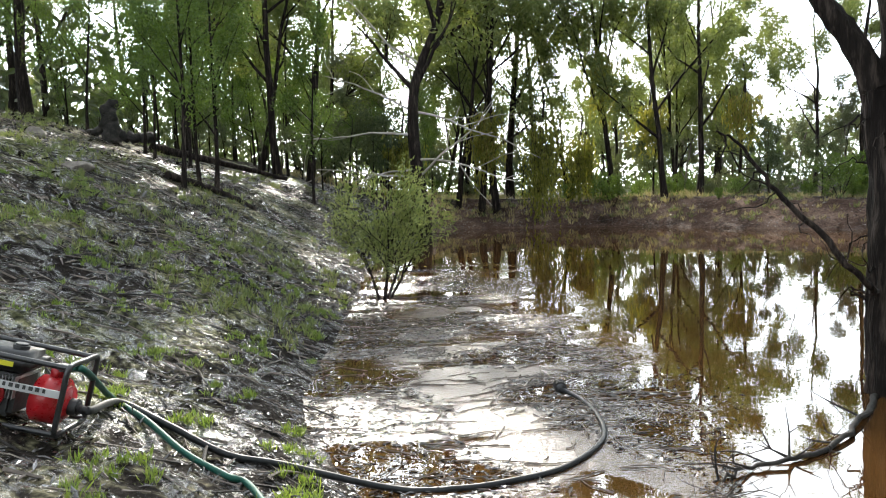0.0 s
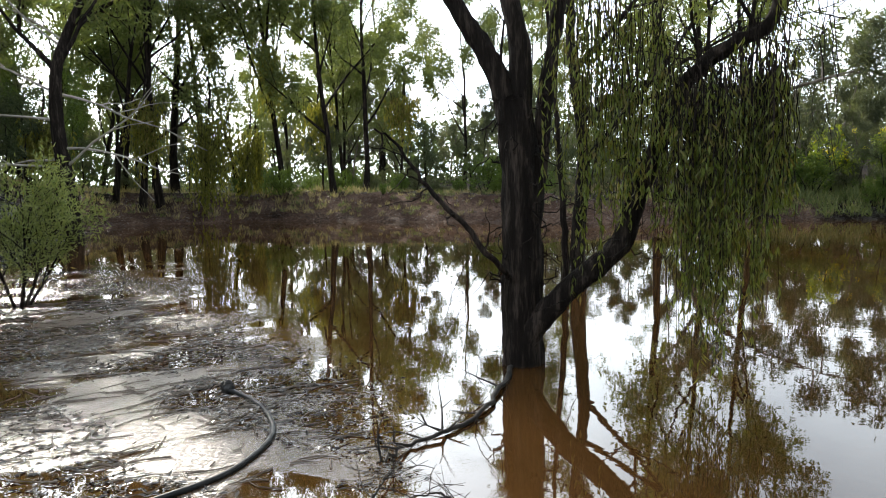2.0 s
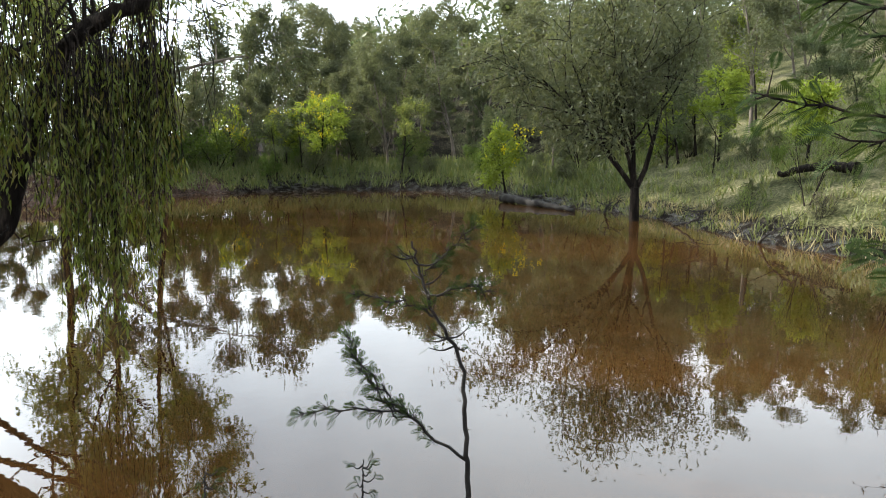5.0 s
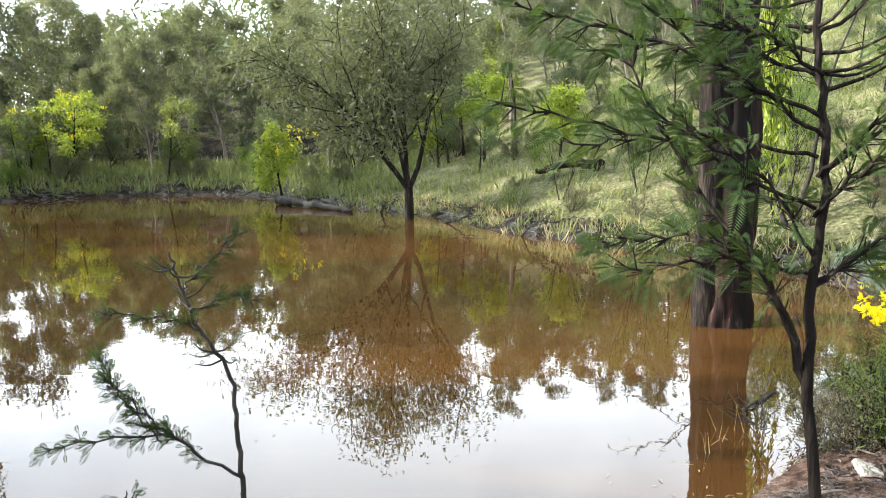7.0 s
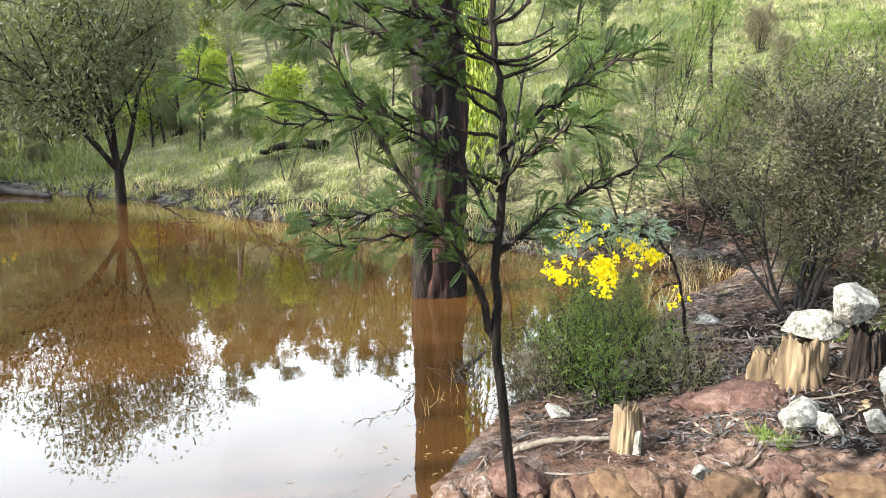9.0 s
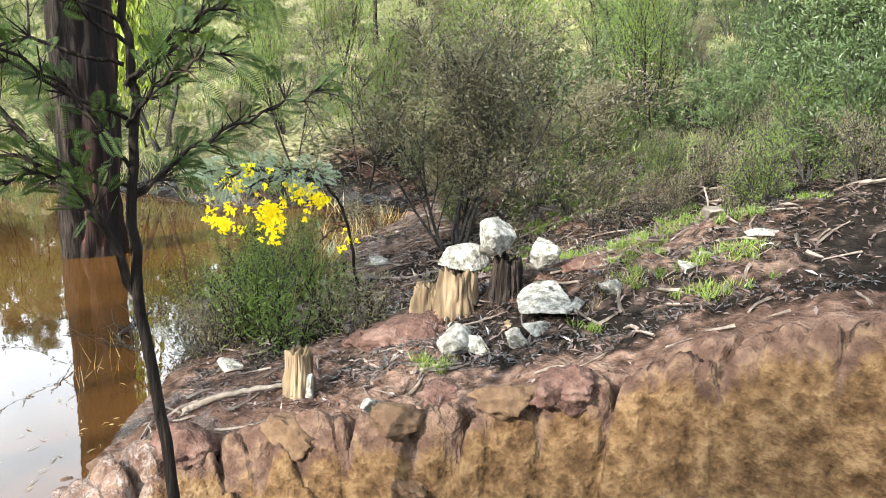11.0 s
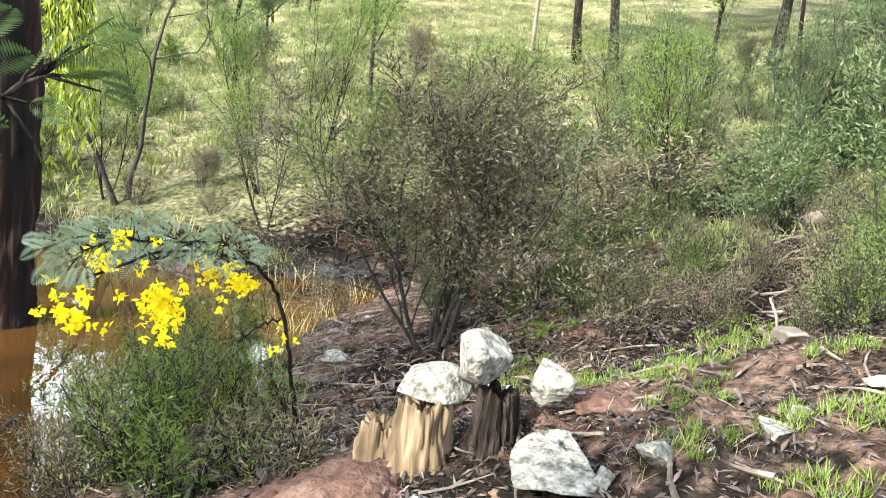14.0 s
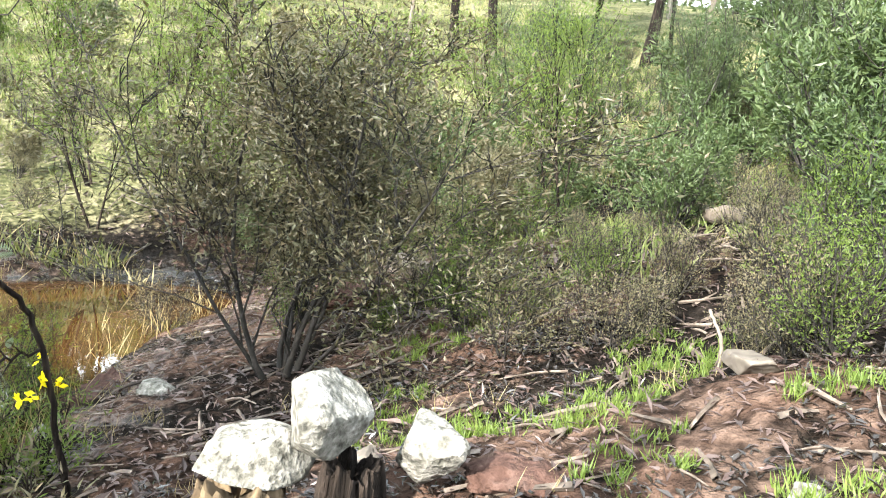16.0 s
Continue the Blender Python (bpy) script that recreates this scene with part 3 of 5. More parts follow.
def place(kind, x, y, size=1.0, turn=None, sink=0.0):
    n = used.get(kind, 0)
    used[kind] = n + 1
    proto = KINDS[kind][n % len(KINDS[kind])]
    m = pose(x, y, max(land(x, y), -.1) - sink, 0, 0, (n * 137.5) % 360 if turn is None else turn) @ Matrix.Scale(size, 4)
    if n < len(KINDS[kind]):
        proto.matrix_basis = m
        return proto
    return copy_thing(proto, m)


rnd = random.Random(4)


def scatter(kinds, count, inside, low, high, gap):
    """Trees strewn over a stretch of the land."""
    done, tries = [], 0
    while len(done) < count and tries < count * 60:
        tries += 1
        x, y = inside()
        if abs(x + 1.6 + .14 * (y - 20)) < 2.2 and 20 < y < 44:
            continue
        if shore_distance(x, y) < 1.2 or any(math.hypot(x - a, y - b_) < gap for a, b_ in done):
            continue
        done.append((x, y))
        place(rnd.choice(kinds), x, y, rnd.uniform(low, high))


# big trunks of the far bank and the left bank, one by one
for x, y, kind, size in [(1.3, 35.9, "gum", 1.05), (2.1, 36.3, "gum", 1.1), (3.0, 40, "gum", 1.35), (.2, 36.4, "gum", .9), (9.7, 34.6, "gum", .95),
                         (11.6, 35.6, "gum", .9), (7.5, 35.9, "gum", .75), (5.9, 38, "gum", .85), (-6, 31.7, "gum", 1.0), (-6.8, 29.5, "gum", .95),
                         (-5.55, 18.4, "pole", .8), (-5.9, 17.2, "pole", .75), (-6.1, 18.8, "pole", .7), (-8.6, 21.5, "pole", .8), (-8.2, 21.2, "pole", .75),
                         (-12.2, 21.9, "gum", .8), (-11, 23, "pole", .9), (-9, 25.5, "gum", .9), (-4.5, 25, "pole", .9),
                         (19.7, 23.6, "gum", 1.1), (20.6, 22.1, "gum", .92), (22.9, 22.0, "gum", .7), (34.8, 28.1, "grey", 0.75), (40.2, 29.3, "grey", 0.84), (38.3, 25.0, "grey", 0.70), (43.9, 25.6, "grey", 0.79), (41.6, 21.4, "grey", 0.75), (47.2, 21.3, "grey", 0.84), (44.5, 17.3, "grey", 0.70), (50.1, 16.5, "grey", 0.79), (47.1, 12.8, "grey", 0.75), (43.7, 9.6, "grey", 0.84), (27.1, 23.4, "grey", 0.66), (30.1, 22.9, "grey", 0.51), (31.4, 19.2, "grey", 0.44), (34.5, 17.7, "grey", 0.49), (35.7, 15.1, "grey", 0.49), (25.5, 23.6, "grey", 0.62)]:
    place(kind, x, y, size)
for k in range(16):
    y = 29 + k
    place("pole" if k % 3 == 0 else "dense", -1.6 - .14 * (y - 20) + (k * .618 % 1 - .5) * 4.2, y, .55 + .05 * (k % 4))
for k in range(12):
    place("gum" if k % 2 else "grey", -12 + k * 1.25, 47 + (k * 5) % 14, 1.0 + .04 * (k % 5))
scatter(["gum", "pole", "pole", "gum"], 36, lambda: (rnd.uniform(-22, 2), rnd.uniform(24, 62)), .75, 1.15, 2.2)
scatter(["gum", "grey", "pole", "gum"], 36, lambda: (rnd.uniform(0, 34), rnd.uniform(38, 66)), .6, .95, 2.4)
scatter(["pole", "gum"], 10, lambda: (rnd.uniform(-22, -7), rnd.uniform(12, 24)), .7, 1.0, 2.4)
scatter(["bush", "greybush", "dense", "dense"], 40, lambda: (rnd.uniform(-14, 30), rnd.uniform(35, 50)), .5, 1.1, 1.5)
scatter(["grey", "dense", "dense", "dense"], 44, lambda: (rnd.uniform(26, 44), rnd.uniform(6, 36)), .45, .75, 1.7)
scatter(["grey", "dense", "grey"], 60, lambda: (rnd.uniform(36, 78), rnd.uniform(-20, 44)), .55, .95, 2.6)
scatter(["bush", "greybush", "bush"], 44, lambda: (rnd.uniform(20, 34), rnd.uniform(3, 25)), .6, 1.2, .9)
scatter(["grey", "dense", "bush", "dense"], 26, lambda: (rnd.uniform(20, 36), rnd.uniform(-14, 3)), .5, .9, 2.2)
scatter(["grey", "pole", "gum"], 24, lambda: (rnd.uniform(6, 36), rnd.uniform(-40, -14)), .7, 1.0, 3.0)
scatter(["dense", "bush", "greybush", "bush"], 40, lambda: (rnd.uniform(6, 32), rnd.uniform(29, 50)), .5, .95, 1.3)
scatter(["dense", "pole", "dense"], 26, lambda: (rnd.uniform(-20, 0), rnd.uniform(26, 46)), .5, .95, 1.6)
scatter(["dense", "grey"], 34, lambda: (rnd.uniform(32, 60), rnd.uniform(-8, 34)), .55, .9, 2.2)
scatter(["dense", "grey"], 30, lambda: (rnd.uniform(-45, 60), rnd.uniform(62, 95)), .9, 1.3, 3)



# ---- single trees and shrubs ----
def bend(points, n=24, wob=.0, seed=0):
    """A smooth line through a few points."""
    p = np.array(points, float)
    t = np.linspace(0, len(p) - 1.0001, n)
    i = t.astype(int)
    f = (t - i)[:, None]
    a, b_, c, d = p[np.maximum(i - 1, 0)], p[i], p[i + 1], p[np.minimum(i + 2, len(p) - 1)]
    q = .5 * (2 * b_ + (c - a) * f + (2 * a - 5 * b_ + 4 * c - d) * f ** 2 + (3 * b_ - a - 3 * c + d) * f ** 3)
    if wob:
        w = np.random.default_rng(seed).normal(0, wob, (n, 3))
        w[0] = w[-1] = 0
        q = q + w
    return q


def limb(geo, points, r0, r1, sides=9, n=24, wob=.0, seed=0):
    q = bend(points, n, wob, seed)
    tube(geo, q, np.linspace(r0, r1, n), sides)
    return q


def rough_bark(ob, amount, seed=0):
    """Ridged bark: points pushed in and out along the grain."""
    me = ob.data
    for v in me.vertices:
        w = noise.noise(Vector((v.co.x * 14 + seed, v.co.y * 14, v.co.z * 2.2))) + .5 * noise.noise(Vector((v.co.x * 34, v.co.y * 34 + seed, v.co.z * 6)))
        v.co += v.normal * w * amount


def strands(leafgeo, stemgeo, rng, tops, length, leaf, gap=.07):
    """Hanging twigs with narrow leaves along them."""
    for p in tops:
        L = length * rng.uniform(.45, 1.15)
        n = 9
        sway = rng.normal(0, .05, 2)
        z = np.linspace(0, 1, n)
        q = np.stack([p[0] + sway[0] * z + rng.normal(0, .012, n), p[1] + sway[1] * z + rng.normal(0, .012, n), p[2] - L * z], 1)
        tube(stemgeo, q, np.linspace(.005, .002, n), 3, False)
        m = max(int(L / gap), 3)
        k = rng.uniform(.1, 1, m) * (n - 1.001)
        i = k.astype(int)
        b_ = q[i] + (q[i + 1] - q[i]) * (k - i)[:, None]
        leaves(leafgeo, rng, b_, np.stack([rng.normal(0, .35, m), rng.normal(0, .35, m), np.full(m, -1.)], 1), *leaf)


def fronds(geo, rng, base, way, length, pairs=9, width=.012):
    """Feathery wattle leaves: small blades in pairs along a stalk."""
    base, way = np.asarray(base, float), unit(np.asarray(way, float))
    n = len(base)
    L = length * rng.uniform(.6, 1.2, n)
    side = unit(np.cross(way, rng.normal(size=(n, 3))))
    up = np.cross(way, side)
    for i in range(pairs):
        t = (i + 1) / (pairs + .5)
        c = base + way * (L * t)[:, None] - np.array([0, 0, 1.]) * (L * t * t * .22)[:, None]
        span = L * .38 * math.sin(math.pi * min(t * .8 + .15, 1))
        for s in (-1, 1):
            d = unit(side * s + way * .55 + up * .15)
            v = np.stack([c, c + d * (span * .5)[:, None] + way * width, c + d * span[:, None], c + d * (span * .5)[:, None] - way * width], 1)
            geo.add(v.reshape(-1, 3), np.arange(n * 4).reshape(n, 4))


rng = np.random.default_rng(7)
# the leaning gum that stands in the water
tree = thing("flooded_gum_tree", "dark forked gum tree standing in brown water, draped with hanging leaves", "tree", "", (4.0, 6.55, 0))
O = np.array([4.0, 6.55, 0])
wood = Geo()
limb(wood, np.array([(4.03, 6.55, -.5), (4.02, 6.53, .03), (4.01, 6.53, .87), (4.01, 6.53, 1.67), (3.97, 6.55, 2.2), (3.93, 6.57, 2.5)]) - O, .205, .155, 36, 110)
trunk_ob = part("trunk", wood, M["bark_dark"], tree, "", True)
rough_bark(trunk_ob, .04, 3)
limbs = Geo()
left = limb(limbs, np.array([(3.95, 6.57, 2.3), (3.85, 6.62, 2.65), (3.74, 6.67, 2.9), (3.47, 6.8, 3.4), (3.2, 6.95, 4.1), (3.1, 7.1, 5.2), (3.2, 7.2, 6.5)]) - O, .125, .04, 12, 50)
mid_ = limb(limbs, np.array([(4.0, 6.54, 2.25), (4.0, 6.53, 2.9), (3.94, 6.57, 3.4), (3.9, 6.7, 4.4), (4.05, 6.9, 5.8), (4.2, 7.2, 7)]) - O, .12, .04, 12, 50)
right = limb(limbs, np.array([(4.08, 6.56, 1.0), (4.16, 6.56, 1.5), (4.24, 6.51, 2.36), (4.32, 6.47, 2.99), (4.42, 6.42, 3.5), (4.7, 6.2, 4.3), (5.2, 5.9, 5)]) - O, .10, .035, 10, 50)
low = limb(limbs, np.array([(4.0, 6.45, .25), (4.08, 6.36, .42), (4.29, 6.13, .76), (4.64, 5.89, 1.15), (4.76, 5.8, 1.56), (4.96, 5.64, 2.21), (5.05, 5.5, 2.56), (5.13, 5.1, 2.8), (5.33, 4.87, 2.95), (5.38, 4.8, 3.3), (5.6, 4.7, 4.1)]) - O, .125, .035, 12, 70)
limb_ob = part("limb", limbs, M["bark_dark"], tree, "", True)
rough_bark(limb_ob, .022, 9)
dead = Geo()
d_ = limb(dead, np.array([(3.85, 6.5, .85), (3.5, 5.95, 1.0), (3.1, 6.05, 1.46), (2.85, 6.18, 1.79), (2.69, 6.26, 2.07), (2.5, 6.3, 2.2)]) - O, .032, .008, 6, 30, .012, 1)
for q in range(10):
    p = d_[rng.integers(6, 29)]
    w = rng.normal(0, 1, 3) + np.array([-.4, 0, .3])
    limb(dead, [p, p + unit(w) * .15, p + unit(w + rng.normal(0, .5, 3)) * rng.uniform(.2, .5)], .009, .002, 4, 8, .01, q)
for q in range(46):
    z = rng.uniform(.7, 2.5)
    a = rng.uniform(0, 6.28)
    p = np.array([math.cos(a) * .18, math.sin(a) * .18, z])
    w = np.array([math.cos(a), math.sin(a), rng.normal(.1, .5)])
    limb(dead, [p, p + w * .15, p + unit(w + rng.normal(0, .6, 3)) * rng.uniform(.25, .75)], .010, .002, 4, 10, .02, q + 50)
for q in range(26):
    p = low[rng.integers(12, 50)]
    w = rng.normal(0, 1, 3) + np.array([0, 0, -.2])
    limb(dead, [p, p + unit(w) * .2, p + unit(w + rng.normal(0, .6, 3)) * rng.uniform(.3, .9)], .012, .002, 4, 10, .02, q + 99)
part("dead_twig", dead, M["bark_dark"], tree, "bare dark dead twigs", True)
hang, stems_ = Geo(), Geo()
CURTAINS = [((4.2, 5.75, 3.35), (.17, .2, .3), 1.9, 70), ((4.45, 5.5, 3.2), (.16, .2, .25), 1.6, 60), ((4.6, 5.35, 2.9), (.16, .16, .25), 1.35, 50),
            ((4.75, 5.1, 2.5), (.12, .14, .14), 1.85, 60), ((4.85, 4.92, 2.5), (.12, .12, .12), 2.05, 80), ((5.05, 4.75, 2.6), (.12, .12, .14), 1.7, 70), ((5.2, 4.65, 2.55), (.1, .1, .14), 1.2, 40)]
for centre, size_, long_, many in CURTAINS:
    strands(hang, stems_, rng, [np.array(centre) - O + [.14, .17, 0] + rng.normal(0, 1, 3) * size_ for q in range(int(many * .8))], long_, (.095, .019), .055)
tops = [low[int(rng.uniform(.5, .95) * 69)] + rng.normal(0, .15, 3) for q in range(50)]
strands(hang, stems_, rng, tops, .9, (.095, .019), .055)
for q in range(90):
    p = low[int(rng.uniform(.45, .95) * 69)] + rng.normal(0, .2, 3)
    e = p + [rng.normal(0, .12), rng.normal(0, .12), -rng.uniform(.5, 1.5)]
    limb(stems_, [p, (p + e) / 2 + rng.normal(0, .06, 3), e], .006, .002, 4, 10, .012, q)
part("hanging_leaves", hang, M["weeping_leaf"], tree, "drooping curtains of narrow olive-green leaves")
part("hanging_twig", stems_, M["bark_dark"], tree)
crown, twig = Geo(), Geo()
out = []
for line in (left, mid_, right, low):
    for q in range(7):
        grow(rng, out, line[int(rng.uniform(.62, 1) * (len(line) - 1))], rng.normal(0, .6, 3) + [0, 0, 1.3], 1.2, .025, 1, GUM)
for pts, rr, dep in out:
    tube(twig, pts, np.maximum(rr, .004), 4, False)
b_, w_ = crown_points(rng, out, dict(GUM, fuzz=.14), 18)
leaves(crown, rng, b_, w_, .13, .024)
part("branch", twig, M["bark_dark"], tree, "", True)
part("crown", crown, M["gum_leaf"], tree)

second = thing("slim_tree", "dark slim tree with bare side boughs rising out of the water", "tree", "", (7.5, 10.8, 0))
wood, crown, out = Geo(), Geo(), []
r2 = np.random.default_rng(12)
q = limb(wood, [(0, 0, -.4), (-.02, 0, .7), (.05, -.05, 2.2), (-.1, .1, 4.2), (.1, .2, 6.4)], .15, .05, 12, 40, .008, 2)
limb(wood, [(-.22, .1, -.4), (-.22, .1, .8), (-.35, .1, 2.4), (-.6, 0, 4.6)], .07, .03, 8, 24, .008, 4)
for k, w in ((18, (.8, -.7, 1)), (22, (.9, -.8, .8)), (26, (.7, -.5, 1)), (30, (-.6, .5, 1)), (36, (.2, .3, 1))):
    grow(r2, out, q[k], w, 2.9, .06, 1, dict(GUM, far=0, kids=[0, 6, 4]))
for pts, rr, dep in out:
    tube(wood, pts, np.maximum(rr, .008), 5, False)
b_, w_ = crown_points(r2, out, GUM, 12)
leaves(crown, r2, b_, w_, .16, .04)
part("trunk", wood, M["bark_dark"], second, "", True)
part("crown", crown, M["gum_leaf"], second)

# the big red-barked trunk in the water by the stones
big = thing("red_barked_tree", "thick tree with stringy red-brown and black bark standing in water", "tree", "", (8.2, -1.66, 0))
wood = Geo()
q = bend([(0, 0, -.5), (0, 0, .1), (.03, -.02, 1.3), (0, .02, 2.6), (-.1, .15, 4), (0, .2, 6), (.2, .3, 9)], 190)
tube(wood, q, np.interp(q[:, 2], [-.5, .1, .5, 1.5, 3, 9], [.33, .27, .24, .25, .24, .13]), 72)
ob = part("trunk", wood, M["bark_red"], big, "", True)
rough_bark(ob, .05, 5)
wood = Geo()
q2 = bend([(-.08, .22, -.5), (-.08, .2, .1), (-.1, .19, 1.2), (-.12, .24, 2.6), (-.1, .5, 4.2), (.1, .8, 6.5)], 120)
tube(wood, q2, np.interp(q2[:, 2], [-.5, .1, 1, 3, 6.5], [.16, .13, .12, .11, .06]), 40)
rough_bark(part("second_stem", wood, M["bark_dark"], big, "narrower black stem", True), .03, 8)
lime, lime_stem = Geo(), Geo()
strands(lime, lime_stem, rng, [np.array([1.42, -.75, 3.3]) + rng.normal(0, 1, 3) * [.13, .13, .35] for k in range(60)], 1.7, (.12, .026), .05)
limb(lime_stem, [(0, .1, 4.2), (.6, -.4, 4.4), (1.3, -.8, 3.8)], .05, .02, 7, 20)
part("hanging_leaves", lime, M["lime_leaf"], big, "hanging lime-yellow leaves")
part("hanging_twig", lime_stem, M["bark_dark"], big)
out, twig, crown = [], Geo(), Geo()
for k in range(7):
    grow(rng, out, q[int(rng.uniform(160, 188))], rng.normal(0, .6, 3) + [0, 0, 1.2], 2.6, .07, 1, GUM)
for pts, rr, dep in out:
    tube(twig, pts, np.maximum(rr, .006), 5, False)
b_, w_ = crown_points(rng, out, GUM, 24)
leaves(crown, rng, b_, w_, .2, .045)
part("limb", twig, M["bark_grey"], big, "", True)
part("crown", crown, M["gum_leaf"], big)

# the spreading tree at the far waterline
far_tree = thing("multi_stemmed_tree", "grey-green tree with several dark stems at the water's edge", "tree", "", (18.4, 3.15, 0))
wood, crown, out = Geo(), Geo(), []
r3 = np.random.default_rng(21)
limb(wood, [(0, 0, -.3), (0, 0, .3), (-.03, .0, .8)], .125, .10, 12, 14)
SPREAD = dict(GUM, far=0, kids=[0, 7, 5], levels=3, ratio=.5, angle=42, wobble=.11, fuzz=.2, rise=.06)
for way in [(-.35, .35, 1), (.05, .1, 1), (.3, -.4, 1), (.1, -.15, 1.2), (-.15, .6, .8)]:
    grow(r3, out, (0, 0, .7), way, 3.4, .068, 1, SPREAD)
for pts, rr, dep in out:
    tube(wood, pts, np.maximum(rr, .008), 6, False)
b_, w_ = crown_points(r3, out, dict(SPREAD, fuzz=.28, leafy=1), 84)
leaves(crown, r3, b_, w_, .14, .038)
part("trunk", wood, M["bark_dark"], far_tree, "", True)
part("crown", crown, M["olive_leaf"], far_tree)

# the old gum with pale dead boughs on the left bank
old = thing("old_gum_tree", "tall old gum with dark trunk and pale dead boughs", "tree", "", (-1.2, 26.6, land(-1.2, 26.6)))
wood, pale, crown, out, bare = Geo(), Geo(), Geo(), [], []
r4 = np.random.default_rng(5)
q = limb(wood, [(.3, 0, -.3), (.2, 0, 1.5), (0, 0, 3.5), (.05, 0, 5.2), (.4, .2, 6.4), (.9, .3, 7.6), (1.1, .3, 8.6)], .27, .09, 12, 40)
for k, w in ((20, (.7, 0, 1)), (20, (-.5, .1, 1)), (28, (.9, .2, .7)), (32, (-.5, -.3, 1)), (34, (.6, .4, 1))):
    grow(r4, out, q[k], w, 3.4, .10, 1, GUM)
for k in range(9):
    w = np.array([r4.choice([-1, 1]) * 1., r4.normal(0, .4), r4.uniform(-.1, 1.1)])
    grow(r4, bare, q[r4.integers(8, 26)], w, r4.uniform(2.4, 4.6), .06, 2, dict(GUM, levels=3, kids=[0, 0, 3], wobble=.12, rise=-.02, tip=-.03))
for pts, rr, dep in out:
    tube(wood, pts, np.maximum(rr, .01), 6, False)
for pts, rr, dep in bare:
    tube(pale, pts, np.maximum(rr * .8, .011), 5, False)
b_, w_ = crown_points(r4, out, GUM, 30)
leaves(crown, r4, b_, w_, .3, .08)
part("trunk", wood, M["bark_dark"], old, "", True)
part("dead_bough", pale, M["bark_pale"], old, "pale grey dead boughs", True)
part("crown", crown, M["gum_leaf"], old)

# drooping mistletoe in the trees of the far bank
def mistletoe(x, y, top, bottom, wide, seed):
    r = np.random.default_rng(seed)
    ob = thing("mistletoe", "hanging olive-gold mistletoe clump in a tree", "mistletoe", "mistletoe clumps", (x, y, top))
    g, st = Geo(), Geo()
    tops_ = [np.array([r.normal(0, wide * .22), r.normal(0, wide * .22), -abs(r.normal(0, .24)) * (top - bottom)]) for _ in range(140)]
    strands(g, st, r, tops_, (top - bottom) * .85, (.22, .06), .12)
    tube(st, [(0, 0, 1.1), (.1, .05, .5), (0, 0, -.3)], [.03, .04, .05], 5)
    part("leaves", g, M["mistletoe_leaf"], ob)
    part("stem", st, M["bark_dark"], ob)


for px in [(4.2, 34.6, 5.3, .9, 2.1), (1.6, 35.2, 5.8, 2.9, 1.7), (7.1, 36, 8.6, 5.6, 1.8), (9.4, 36, 5.8, 3.6, 1.9), (13.8, 36, 6.2, 4, 2.4), (-1.9, 30, 4.4, 2.3, 1.6), (6.3, 37, 4.6, 1.2, 1.6)]:
    mistletoe(*px, int(abs(px[0]) * 10))



# ---- shrubs and saplings close by ----
def on_(x, y):
    return (x, y, max(land(x, y), 0))


def feathery(name, label, at, line, radius, sides_, seed, mat, count, size, bark="bark_dark", top=.45, spread_=.6, pairs=9):
    """A wattle sapling: a thin stem, side branches and feathery fronds."""
    r = np.random.default_rng(seed)
    ob = thing(name, label, "sapling", "", at)
    st, gr = Geo(), Geo()
    o = np.array(at)
    main = limb(st, np.array(line) - o, radius, radius * .35, 8, 40, radius * .25, seed)
    base, way = [], []
    for points, rad, n in sides_:
        br = limb(st, np.array(points) - o, rad, .003, 5, 16, .006, n)
        for q_ in range(n * (9 if size < .07 else 3)):
            k = r.integers(3, 16)
            w = unit(br[min(k, 15)] - br[k - 1]) + r.normal(0, .55, 3)
            tip = br[k] + unit(w) * r.uniform(.03, .16) * size / .16
            tube(st, [br[k], tip], [.003, .0015], 3, False)
            base.append(tip)
            way.append(w)
    for q_ in range(count):
        k = r.integers(int(40 * top), 39)
        a = r.uniform(0, 6.28)
        w = np.array([math.cos(a), math.sin(a), r.uniform(-.2, .7)])
        tip = main[k] + w * r.uniform(.05, spread_)
        tube(st, bend([main[k], (main[k] + tip) / 2 + [0, 0, -.02], tip], 6), np.linspace(.006, .002, 6), 4, False)
        for e in range(3):
            base.append(main[k] + (tip - main[k]) * r.uniform(.45, 1))
            way.append(w + r.normal(0, .5, 3))
    fronds(gr, r, base, way, size, pairs + 5, size * .027)
    part("stem", st, M[bark], ob, "", True)
    part("fronds", gr, M[mat], ob)
    return ob


